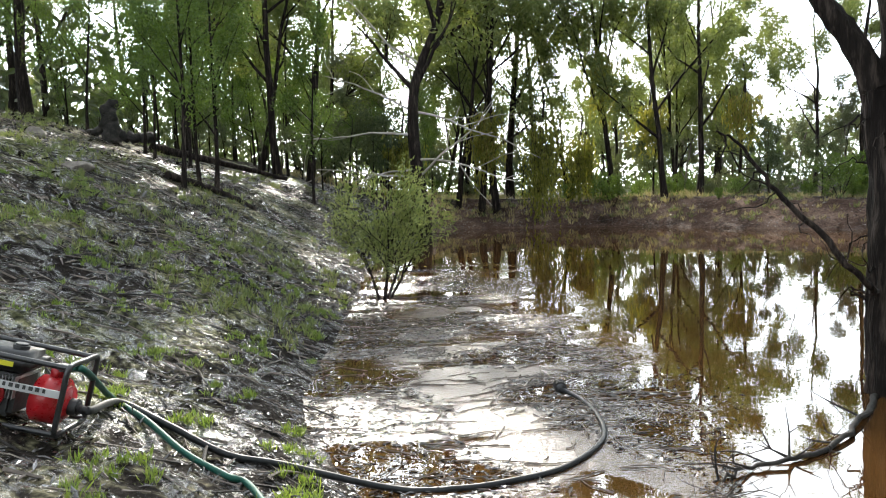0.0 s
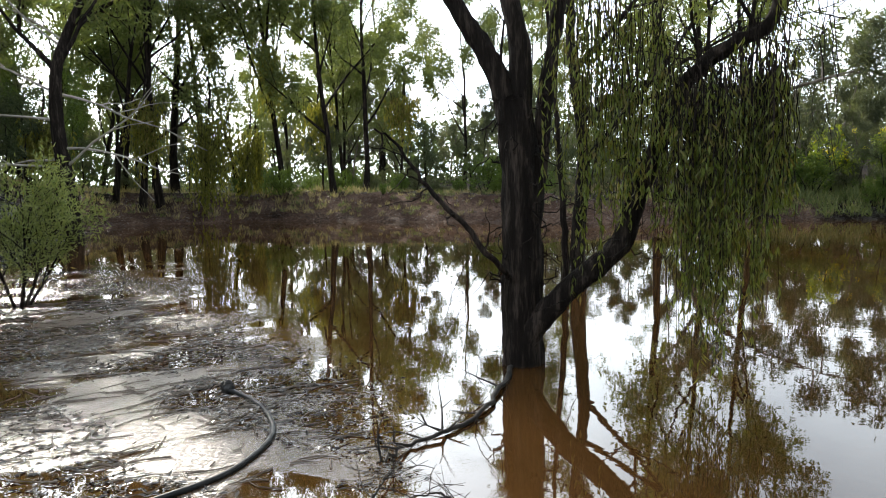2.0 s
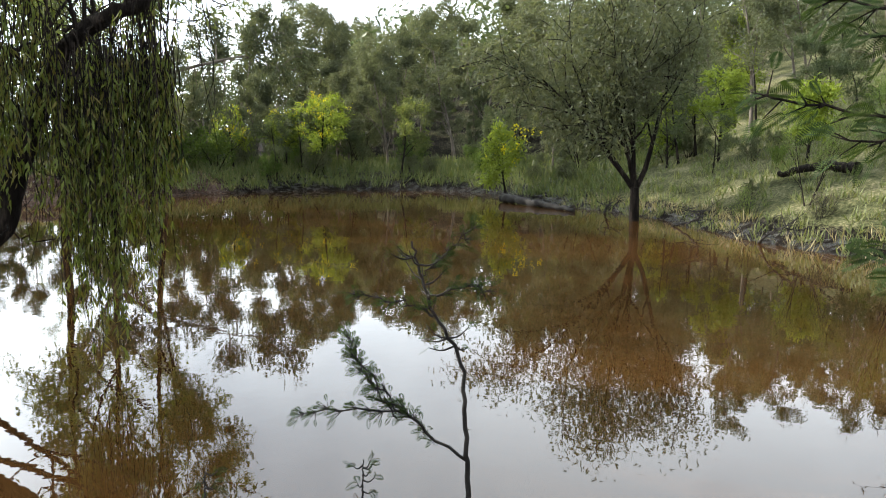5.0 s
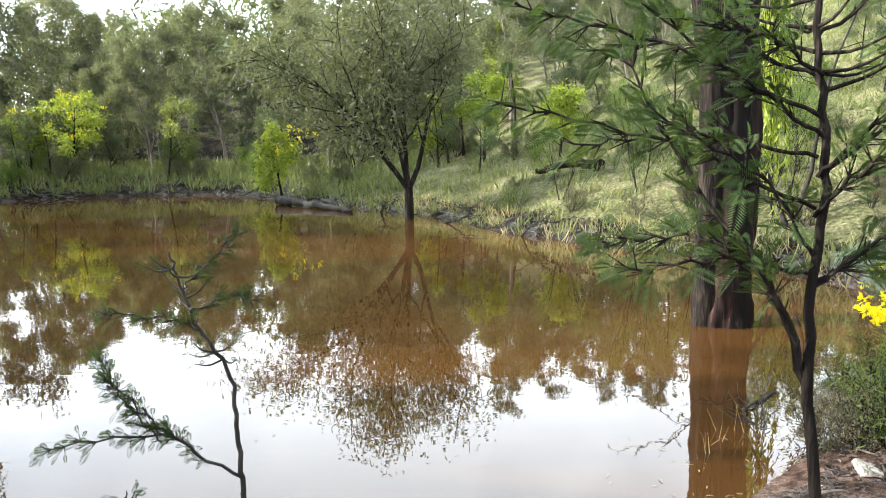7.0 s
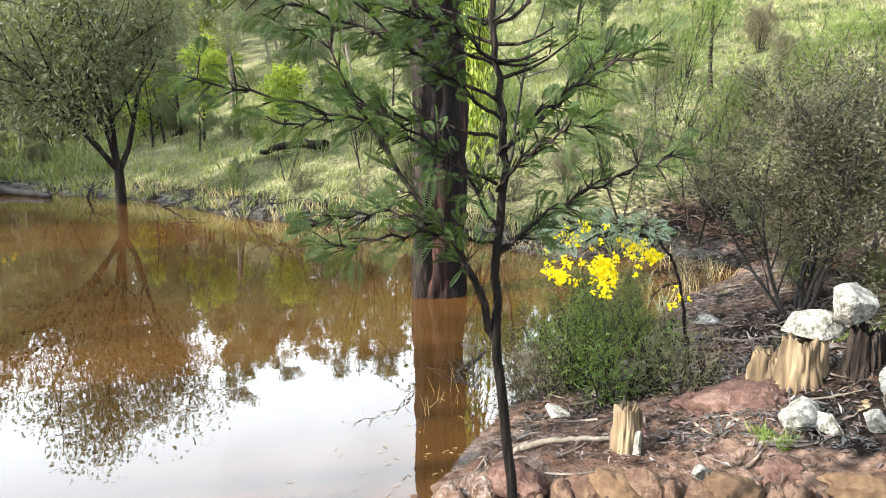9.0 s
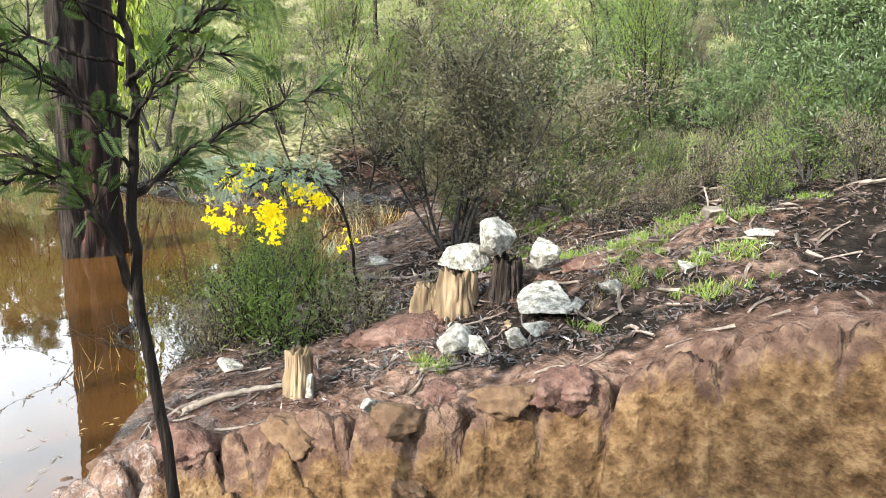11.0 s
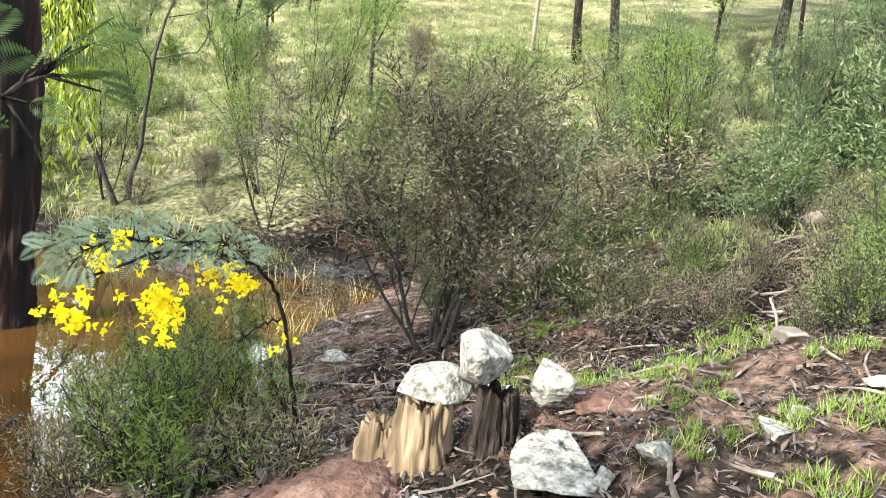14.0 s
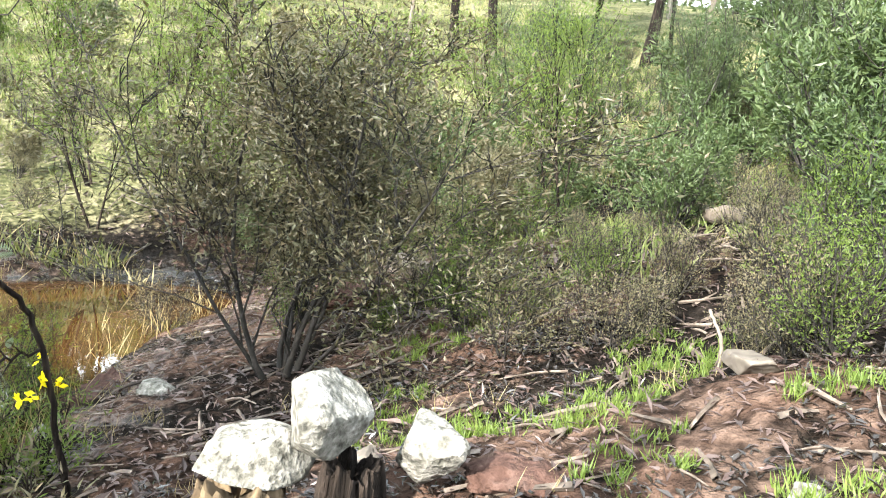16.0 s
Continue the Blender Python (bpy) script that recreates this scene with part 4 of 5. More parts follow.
# sapling standing in the pond
feathery("flooded_sapling", "thin dark wattle sapling with sparse feathery leaves in the water", (3.92, 1.6, 0),
         [(3.9, 1.55, -.4), (3.93, 1.6, .06), (3.92, 1.6, .25), (3.915, 1.61, .5), (3.91, 1.63, .76), (3.86, 1.74, .98), (3.84, 1.8, 1.17), (3.82, 1.84, 1.34)], .016,
         [([(3.92, 1.6, .25), (3.82, 1.75, .4), (3.74, 1.86, .52), (3.6, 2.05, .56), (3.49, 2.25, .55)], .009, 14),
          ([(3.79, 1.78, .45), (3.7, 1.92, .62), (3.6, 2.05, .82)], .006, 16), ([(3.72, 1.88, .5), (3.66, 2.0, .7), (3.62, 2.08, .9)], .005, 12),
          ([(3.86, 1.74, .98), (3.78, 1.88, 1.05), (3.66, 2.06, 1.1)], .005, 9), ([(3.85, 1.76, 1.05), (3.92, 1.62, 1.12), (3.95, 1.5, 1.1)], .004, 8),
          ([(3.84, 1.8, 1.17), (3.9, 1.7, 1.28), (3.93, 1.58, 1.4)], .004, 8)], 3, "wattle_leaf", 22, .05, "charred", .62, .17, 7)
for n, (x, y, z) in enumerate([(3.82, 2.14, .12), (3.36, 2.76, .14), (3.05, 2.3, .1)]):
    feathery("small_sapling", "tip of a small drowned wattle seedling above the water", (x, y, 0), [(x, y, -.3), (x, y, 0), (x + .02, y, z + .08)], .008, [], 40 + n, "wattle_leaf", 7, .07, "charred", .5, .07, 6)

# sapling at the edge of the ledge, close to the walker
feathery("wattle_sapling", "young wattle with slim grey stem and feathery fronds", (2.68, -.5, .2),
         [(2.66, -.53, .05), (2.68, -.51, .7), (2.69, -.46, 1.12), (2.705, -.463, 1.44), (2.71, -.48, 1.74), (2.72, -.45, 2.0), (2.73, -.44, 2.4), (2.72, -.4, 2.9)], .018,
         [([(2.69, -.46, 1.16), (2.65, -.36, 1.4), (2.66, -.28, 1.53), (2.68, -.12, 1.74), (2.7, .0, 1.98)], .013, 26),
          ([(2.66, -.3, 1.5), (2.75, -.15, 1.55), (2.85, .05, 1.5)], .006, 16), ([(2.70, -.46, 1.42), (2.75, -.62, 1.52), (2.82, -.85, 1.62)], .007, 12),
          ([(2.705, -.46, 1.5), (2.6, -.3, 1.7), (2.55, -.05, 1.85)], .006, 15), ([(2.71, -.48, 1.7), (2.74, -.66, 1.85), (2.78, -.82, 2.0)], .006, 18),
          ([(2.71, -.47, 1.8), (2.66, -.25, 1.95), (2.65, -.05, 2.1)], .006, 15), ([(2.72, -.45, 1.95), (2.8, -.2, 2.05), (2.9, .1, 2.05)], .006, 15),
          ([(2.72, -.45, 2.05), (2.76, -.7, 2.2), (2.82, -.95, 2.25)], .006, 16),
          ([(2.71, -0.46, 1.62), (2.70, -0.07, 1.80), (2.70, 0.33, 1.90)], .006, 15),
          ([(2.71, -0.46, 1.45), (2.66, -0.23, 1.50), (2.61, 0.01, 1.48)], .006, 15),
          ([(2.71, -0.46, 1.85), (2.74, -0.09, 2.04), (2.77, 0.28, 2.15)], .006, 15),
          ([(2.71, -0.46, 1.42), (2.64, -0.69, 1.60), (2.58, -0.92, 1.70)], .006, 15),
          ([(2.71, -0.46, 1.70), (2.62, -0.63, 1.88), (2.53, -0.79, 1.98)], .006, 15),
          ([(2.71, -0.46, 1.95), (2.63, -0.30, 2.04), (2.55, -0.14, 2.06)], .006, 15),
          ([(2.71, -0.46, 1.75), (2.80, -0.17, 1.81), (2.90, 0.13, 1.79)], .006, 15),
          ([(2.71, -0.46, 1.60), (2.56, -0.53, 1.74), (2.42, -0.60, 1.80)], .006, 15)], 3, "wattle_leaf", 20, .07, "bark_dark", .66, .3, 10)

# arching wattle in flower
wattle = feathery("flowering_wattle", "arching young wattle with silver-blue leaves and bright yellow blossom", (4.86, -2.5, .2),
                  [(4.88, -2.52, .05), (4.86, -2.5, .23), (4.80, -2.44, .43), (4.79, -2.37, .78), (4.78, -2.28, .98), (4.70, -2.1, 1.10), (4.5, -1.73, 1.18), (4.28, -1.34, 1.12)], .014,
                  [([(4.70, -2.1, 1.1), (4.5, -1.95, 1.2), (4.35, -1.7, 1.24)], .006, 18), ([(4.6, -1.9, 1.16), (4.65, -1.6, 1.22), (4.6, -1.35, 1.2)], .006, 18),
                   ([(4.5, -1.73, 1.18), (4.35, -1.5, 1.25), (4.2, -1.3, 1.2)], .006, 18), ([(4.72, -2.15, 1.08), (4.9, -1.9, 1.15), (5.0, -1.6, 1.15)], .006, 14),
                   ([(4.79, -2.36, .8), (4.65, -2.15, .8), (4.5, -2.0, .78)], .005, 4)], 8, "silver_leaf", 12, .085, "bark_dark", .68, .18, 9)
r6 = np.random.default_rng(66)
bl = Geo()
for x, y, z, n in [(4.27, -1.33, 1.02, 26), (4.47, -1.66, 1.0, 26), (4.5, -1.72, .92, 40), (4.62, -1.98, 1.05, 14), (4.68, -2.08, 1.0, 24), (4.6, -1.9, 1.12, 9), (4.4, -1.45, 1.18, 12), (4.3, -1.5, 1.2, 8), (4.79, -2.37, .74, 5)]:
    for q_ in range(n):
        c = np.array([x, y, z]) - [4.86, -2.5, .2] + r6.normal(0, 1, 3) * [.042, .042, .045]
        leaves(bl, r6, c + r6.normal(0, .006, (7, 3)), r6.normal(0, 1, (7, 3)), .026, .02)
part("blossom", bl, M["blossom"], wattle, "clusters of bright yellow blossom")

# shrubs of the stony bank
TEA = dict(far=1, levels=3, kids=[9, 6, 4], bare=.12, angle=30, ratio=.42, wobble=.09, rise=.05, tip=.03, taper=.25, fuzz=.03, hang=.3, steps=5, splay=.55, fine=.0022, leafy=1, thin=.5)
LOW = dict(levels=2, kids=[8, 6], bare=.1, angle=38, ratio=.45, wobble=.12, rise=.06, tip=.03, taper=.3, fuzz=.025, hang=.3, steps=5, splay=.8, fine=.002, leafy=1)
tea = plant("tea_tree_shrub", "tall wispy tea-tree shrub with dark stems and tiny leaves", "shrub", "", 301, 1.6, .015, dict(TEA, fuzz=.08, wobble=.16, far=0, kids=[8, 6, 3], splay=.68, angle=34), (.028, .009), "charred", "tea_leaf", 22, (5.35, -3.75, land(5.35, -3.75)), stems=9)
tea.matrix_basis = tea.matrix_basis @ Matrix.Diagonal((1.35, 1.35, 1.05, 1))
KINDS["heath"] = [plant("heath_shrub", "wispy brown-green heath shrub on the bank", "shrub", "shrubs on the stony bank", 311 + q_, .62, .010, LOW, (.019, .007), "charred", ("heath_leaf", "young_leaf", "heath_leaf")[q_], (10, 12, 10)[q_], stems=6) for q_ in range(3)]
KINDS["broom"] = [plant("broom_shrub", "upright feathery green broom shrub", "shrub", "shrubs on the stony bank", 331 + q_, 1.7, .025, dict(TEA, angle=22, rise=.10, fuzz=.05), (.045, .007), "charred", "dark_leaf", 9, stems=7) for q_ in range(1)]
KINDS["grey_shrub"] = [plant("broom_shrub", "grey-green rounded shrub on the slope", "shrub", "shrubs on the stony bank", 341 + q_, 1.2, .02, TEA, (.045, .011), "charred", "heath_leaf", 9, stems=7) for q_ in range(1)]
for x, y, size in [(4.16, -4.06, 0.72), (4.6, -4.32, 0.83), (3.83, -4.3, 0.65), (3.3, -4.35, 0.72), (2.85, -3.9, 0.86), (3.12, -5.1, 0.90), (3.83, -4.9, 0.86), (4.3, -5.0, 0.79), (5.0, -4.9, 0.86), (2.5, -4.3, 0.94),
                   (3.4, -5.6, 0.94), (4.9, -5.9, 0.86), (5.6, -5.0, 0.79), (2.3, -4.9, 1.08), (6.3, -5.2, 0.86), (7.3, -5.4, 0.94), (6.1, -4.3, 0.79), (2.0, -4.0, 0.79), (3.9, -6.2, 1.01), (5.8, -6.6, 1.01), (1.6, -4.8, 1.01), (7.0, -6.6, 0.94)]:
    place("heath", x, y, size)
scatter(["heath"], 30, lambda: (rnd.uniform(2, 8.5), rnd.uniform(-8.5, -3.9)), .45, .85, .45)
for x, y, size in [(6.6, -8.0, 1.1), (5.9, -8.9, .9), (4.0, -7.6, .8), (2.2, -6.4, .9), (1.2, -6.0, 1.0), (3.0, -9.4, 1.1)]:
    place("broom", x, y, size)
KINDS["dark_shrub"] = [plant("green_shrub", "dense dark green shrub on the slope", "shrub", "shrubs on the stony bank", 351 + q_, .9, .014, dict(LOW, far=1, kids=[9, 6]), (.05, .014), "charred", "dark_leaf", 11, stems=7) for q_ in range(2)]
for x, y, size in [(2.75, -4.75, .9), (2.2, -5.2, 1.1), (2.7, -5.6, 1.1), (3.4, -6.3, 1.2), (1.6, -5.6, 1.2), (4.2, -9.7, 2.2), (3.2, -8.8, 2.0), (2.3, -7.4, 1.6), (4.7, -6.6, .9), (5.3, -7.6, 1.1), (6.2, -7.4, .9), (7.3, -7.9, 1.2),
                   (7.0, -7.2, .8), (8.6, -7.0, 1.0), (9.3, -6.3, .8), (5.4, -9.6, 1.5), (9.8, -9.0, 1.4)]:
    place("dark_shrub", x, y, size)
for x, y, size in [(5.1, -1.8, 1.2), (5.6, -2.25, 1.25), (4.85, -1.5, .9), (6.3, -2.75, 1.1), (7.6, -4.3, 1.1), (3.0, -4.05, 1.0), (2.9, -4.55, 1.15), (3.55, -5.25, 1.1)]:
    place("heath", x, y, size)
KINDS["wispy"] = [plant("wispy_sapling", "tall wispy yellow-green sapling on the slope", "sapling", "saplings on the slope", 361 + q_, 2.1, .02, dict(TEA, angle=24, bare=.25, fuzz=.06, kids=[10, 5, 4]), (.05, .009), "bark_dark", "young_leaf", 7, stems=3) for q_ in range(2)]
for x, y, size in [(8.4, -6.1, .9), (9.6, -5.6, 1), (10.6, -5.0, .9), (11.6, -5.4, 1.1), (7.5, -6.2, .8), (12.8, -3.6, 1), (13.6, -2.6, .9), (9.2, -7.4, 1.2), (10.8, -8.0, 1.2), (12.6, -6.8, 1.2), (8.0, -8.8, 1.1), (6.0, -7.2, .9), (14.8, -4.6, 1.2), (15.6, -1.9, 1), (16.6, -.4, .9)]:
    place("wispy", x, y, size)
for x, y, size in [(6.4, -6.6, .7), (7.6, -7.3, .7), (10.1, -6.1, .9), (8.4, -6.0, .6), (12.0, -7.6, .9), (12.4, -4.8, .6), (14.4, -2.6, .7), (4.9, -10.6, 1.0), (8.3, -11.2, 1.0), (2.1, -8.0, 1.1), (16, -3.4, .8)]:
    place("grey_shrub", x, y, size)
for x, y, kind, size in [(18.3, -7.5, "pole", .9), (14.7, -9.1, "pole", .8), (15.4, -15.9, "gum", .9), (13.9, -15.6, "gum", .8), (10.7, -20, "grey", .9), (11.2, -19.4, "pole", 1.0)]:
    place(kind, x, y, size)
scatter(["greybush", "bush"], 16, lambda: (rnd.uniform(4, 24), rnd.uniform(20, 36)), .35, .6, .8)
scatter(["heath", "heath", "grey_shrub"], 22, lambda: (rnd.uniform(1, 18), rnd.uniform(-18, -5.5)), .7, 1.2, 1.0)

for x, y, size in [(9.5, -10.5, 1.7), (11.5, -9.5, 1.5), (7.2, -10.4, 1.6), (13.2, -8.6, 1.6), (10.8, -12.2, 2.0), (14.2, -6.6, 1.5), (15.4, -8.8, 1.9), (8.9, -13.4, 2.0), (12.6, -14, 2.2), (6.2, -12.5, 2.0), (16.8, -5.4, 1.6),
                   (11.4, -4.6, 1.0), (12.4, -3.9, 1.1), (13.6, -2.9, 1.1), (14.6, -1.7, 1.1), (15.8, -.6, 1.2), (17.0, .6, 1.2)]:
    place("heath", x, y, size)
plant("bare_tree", "small dark tree with crooked bare stems", "tree", "", 371, 3.6, .06, dict(POLE, far=0, kids=[5, 3], bare=.45, wobble=.3, ratio=.35), (.06, .012), "charred", "heath_leaf", 3, (12.6, -3.76, land(12.6, -3.76)), stems=2)

scatter(["greybush", "bush", "greybush", "dense"], 24, lambda: (rnd.uniform(14, 28), rnd.uniform(-10, 4)), .3, .65, 1.2)

# feathery green bushes by the waterline
FEATHER = dict(levels=2, kids=[7, 5], bare=.1, angle=35, ratio=.42, wobble=.1, rise=.05, tip=.03, taper=.3, fuzz=.05, hang=.2, steps=5, splay=.75, fine=.002, leafy=1)
for n, (x, y, h) in enumerate([(4.45, -1.75, .42), (4.9, -1.75, .5), (4.3, -2.1, .33), (5.4, -1.9, .5), (5.9, -2.3, .6), (5.1, -1.5, .35), (6.6, -2.7, .55), (5.3, -2.5, .4)]):
    plant("waterside_bush", "soft feathery green bush at the water's edge", "bush", "bushes by the waterline", 400 + n, h, .008, FEATHER, (.045, .007), "bark_dark", ("young_leaf", "young_leaf", "heath_leaf")[n % 3], 5, (x, y, max(land(x, y), -.05)), stems=6)

# young wattle at the left waterline
lt = plant("wattle_bush", "bright green young wattle standing at the flooded edge", "bush", "", 55, 1.95, .03, dict(FEATHER, kids=[9, 7], bare=.25, splay=.85, ratio=.4, fuzz=.08, fine=.004), (.10, .022), "bark_dark", "pale_leaf", 14, (-.93, 12.86, 0), stems=5)

# wattles in yellow leaf on the far bank
for n, (x, y, h, mat) in enumerate([(27.9, 17.8, 2.9, "lime_leaf"), (28.3, 20, 2.3, "lime_leaf"), (26.9, 21.8, 2.4, "lime_leaf"), (24.2, 8.3, 2.1, "lime_leaf"), (28.9, 14.6, 3.4, "gum_leaf"), (29, 18.6, 2.3, "bush_leaf"),
                                    (24.8, 1.7, 2.6, "lime_leaf"), (26.3, 3.0, 2.4, "lime_leaf"), (22, -.6, 1.8, "lime_leaf"), (31, .8, 3.2, "lime_leaf")]):
    ob = plant("wattle_tree", "small yellow-green wattle on the far bank" if mat == "lime_leaf" else "small dark wattle on the far bank", "tree", "wattles on the far bank", 500 + n, h, .05,
               dict(DENSE, fuzz=.1, bare=.25), (.16, .05), "bark_dark", mat, 16, (x, y, max(land(x, y), 0)))
    if n in (0, 1, 2, 3):
        r = np.random.default_rng(n)
        g = Geo()
        for q_ in range(26):
            c = np.array([r.normal(0, h * .18), r.normal(0, h * .18), h * r.uniform(.55, 1.15)])
            leaves(g, r, c + r.normal(0, .07, (14, 3)), r.normal(0, 1, (14, 3)), .06, .04)
        part("blossom", g, M["blossom"], ob, "yellow blossom")


# far woods: leaf masses too distant to count
r5 = np.random.default_rng(15)
g = Geo()
for count, x0, x1, y0, y1, high in ((30000, -60, 70, 66, 92, 8), (9000, -45, -14, 20, 66, 6), (24000, 48, 95, -30, 60, 7), (6000, 10, 60, -75, -40, 6)):
    x, y = r5.uniform(x0, x1, count), r5.uniform(y0, y1, count)
    top = np.array([1 + .7 * noise.noise(Vector((a * .12, b_ * .12, 0))) for a, b_ in zip(x, y)]) * high
    z = ground_height(x, y) + top * r5.uniform(0, 1, count) ** 1.3
    leaves(g, r5, np.stack([x, y, z], 1), r5.normal(0, 1, (count, 3)) + [0, 0, -.3], .7, .26)
tagged(part("far_woods", g, M["dense_leaf"]), "distant grey-green bush on the hills", "woods", kind="stuff")

# pale leaning bough of a tree across the water
lean_tree = thing("leaning_tree", "tree with a long pale bare bough leaning over the pond", "tree", "", on_(19.2, 21.8))
wood, crown, out = Geo(), Geo(), []
r7 = np.random.default_rng(77)
limb(wood, [(0, 0, -.3), (-.2, -.6, 1.5), (-.4, -1.5, 2.9)], .16, .12, 9, 16)
q = limb(wood, [(-.4, -1.5, 2.9), (-.1, -2.4, 3.5), (.4, -3.2, 4.0), (1.4, -4.6, 4.5), (2.3, -5.9, 4.8)], .10, .03, 8, 30)
for k in range(9):
    grow(r7, out, q[r7.integers(8, 30)], r7.normal(0, 1, 3) + [0, 0, .4], 1.6, .03, 1, dict(GUM, kids=[0, 5, 4]))
grow(r7, out, (-.4, -1.5, 2.9), (-.2, .2, 1), 4, .09, 1, GUM)
for pts, rr, dep in out:
    tube(wood, pts, np.maximum(rr, .008), 5, False)
b_, w_ = crown_points(r7, out, GUM, 26)
leaves(crown, r7, b_, w_, .22, .06)
part("trunk", wood, M["bark_grey"], lean_tree, "", True)
part("crown", crown, M["gum_leaf_grey"], lean_tree)


# ---- stones, stumps and logs ----
def stone(x, y, z, sx, sy, sz, turn, seed, label="pale lichen-covered stone on the bank", mat="stone", tilt=0.0, soft=False):
    bm = bmesh.new()
    bmesh.ops.create_icosphere(bm, subdivisions=4, radius=1)
    r = random.Random(seed)
    cuts = [(Vector((r.gauss(0, 1), r.gauss(0, 1), r.gauss(0, .9))).normalized(), r.uniform(.36, .70)) for _ in range(2 if soft else 13)]
    off = Vector((seed * 3.1, seed * 1.7, 0))
    for v in bm.verts:
        for c, depth in cuts:
            d = v.co.dot(c) - depth
            if d > 0:
                v.co -= c * d
        v.co *= 1 + (.25 * noise.noise(v.co * 2.6 + off) + .16 * noise.noise(v.co * 6 + off) + .09 * noise.noise(v.co * 17 + off) if soft else 0) + .06 * noise.noise(v.co * 1.8 + off) + .05 * noise.noise(v.co * 5 + off) + .022 * noise.noise(v.co * 13 + off)
        v.co = Vector((v.co.x * sx, v.co.y * sy, v.co.z * sz)) * .74
    ob = part("stone", bm, M[mat], None, "", True)
    ob.matrix_basis = pose(x, y, z, tilt, tilt * .5, turn)
    return tagged(ob, label, "stone", "stones on the bank")


stone(3.775, -2.47, .785, .23, .19, .12, 50, 1, "pale angular stone lying on a rotten stump", tilt=8)
stone(3.60, -2.54, .905, .25, .20, .17, -40, 2, "large pale angular stone propped on rotten wood", tilt=-14)
stone(3.50, -2.82, .83, .19, .17, .14, 10, 3, "pale rounded stone beside the stump", tilt=10)
stone(3.17, -2.53, .685, .41, .29, .085, -55, 4, "long flat lichen-spotted stone on the bank", tilt=-9)
for n, (x, y, sx, sy, sz, turn) in enumerate([(3.34, -2.06, .30, .14, .12, -50), (3.22, -2.12, .16, .12, .10, 20), (3.05, -2.22, .22, .12, .10, -40), (3.02, -2.32, .20, .14, .05, -30), (2.95, -2.74, .13, .11, .10, 0),
                                              (3.18, -1.5, .13, .07, .06, -50), (3.6, -1.44, .07, .07, .16, 0), (3.0, -2.56, .07, .06, .06, 0), (2.7, -2.99, .15, .10, .06, -30), (5.82, -2.77, .12, .10, .10, 0),
                                              (5.97, -3.38, .22, .14, .10, 20), (4.49, -1.42, .16, .10, .08, 10), (2.5, -3.3, .16, .08, .06, 30), (2.68, -3.1, .09, .07, .05, 10)]):
    stone(x, y, land(x, y) + sz * .2, sx, sy, sz, turn, 10 + n)
stone(3.05, -3.75, land(3.05, -3.75) + .03, .15, .13, .11, 0, 31, "rounded brown stone half sunk in grass", "stone_dark")
for n, (x, y, sx) in enumerate([(6.43, -5.84, .5), (-6.5, 13.7, .7), (-9.3, 17.2, .6), (3.9, -3.0, .14)]):
    stone(x, y, land(x, y) + .03, sx, sx * .7, sx * .4, n * 40, 50 + n, "grey stone on the bank", "stone_dark" if n > -1 else "stone")


def stump(x, y, z, r, h, seed, label, mat="rotten_wood"):
    g = Geo()
    n, m = 84, 20
    a = np.arange(n) * 2 * np.pi / n
    rows = []
    jag = np.array([noise.noise(Vector((math.cos(t) * 2, math.sin(t) * 2, seed))) * .35 + noise.noise(Vector((math.cos(t) * 9, math.sin(t) * 9, seed))) * .12 for t in a])
    for k in range(m):
        f = k / (m - 1)
        groove = np.array([.20 * noise.noise(Vector((math.cos(t) * 6 + seed, math.sin(t) * 6, f * .9))) + .17 * noise.noise(Vector((math.cos(t) * 17, math.sin(t) * 17 + seed, f * 2.2))) + .14 * noise.noise(Vector((math.cos(t) * 38, math.sin(t) * 38, f * 3 + seed))) for t in a])
        rr = r * (1.35 - .55 * f ** .6 + groove * 1.3)
        rows.append(np.stack([np.cos(a) * rr, np.sin(a) * rr, -.08 + (h * (1 + jag * .9) + .08) * f], 1))
    rows.append(rows[-1] * [.72, .72, 1] - [0, 0, h * .12])
    rows.append(rows[-1] * [.1, .1, 1] - [0, 0, h * .2])
    v = np.concatenate(rows)
    i, j = np.arange(len(rows) - 1)[:, None] * n, np.arange(n)[None]
    g.add(v, np.stack([i + j, i + (j + 1) % n, i + n + (j + 1) % n, i + n + j], -1).reshape(-1, 4))
    ob = part("tree_stump", g, M[mat], None, "", True)
    ob.matrix_basis = pose(x, y, z, 0, 0, seed * 50)
    return tagged(ob, label, "stump")


stump(3.76, -2.44, land(3.76, -2.44), .115, .72 - land(3.76, -2.44), 1, "splintered yellow-brown rotten stump with a stone on top")
stump(3.57, -2.63, land(3.57, -2.63), .085, .80 - land(3.57, -2.63), 2, "dark rotten stump wedged under a stone", "bark_dark")
stump(3.25, -2.44, land(3.25, -2.44), .10, .56 - land(3.25, -2.44), 3, "crumbling low stump under a flat stone")
stump(3.66, -1.43, land(3.66, -1.43), .065, .20, 4, "small rotten stump by the water")
stump(3.9, -2.36, land(3.9, -2.36), .09, .15, 5, "hollow side of a rotten stump")


def mound(x, y, sx, sy, sz, seed, label, mat="red_clay"):
    ob = stone(x, y, land(x, y) - sz * .22, sx, sy, sz, seed * 30, seed, label, mat, 0, True)
    ob.name, ob.data.name = "clay_mound", "clay_mound"
    return tagged(ob, category="earth", group="clay clods and mounds")


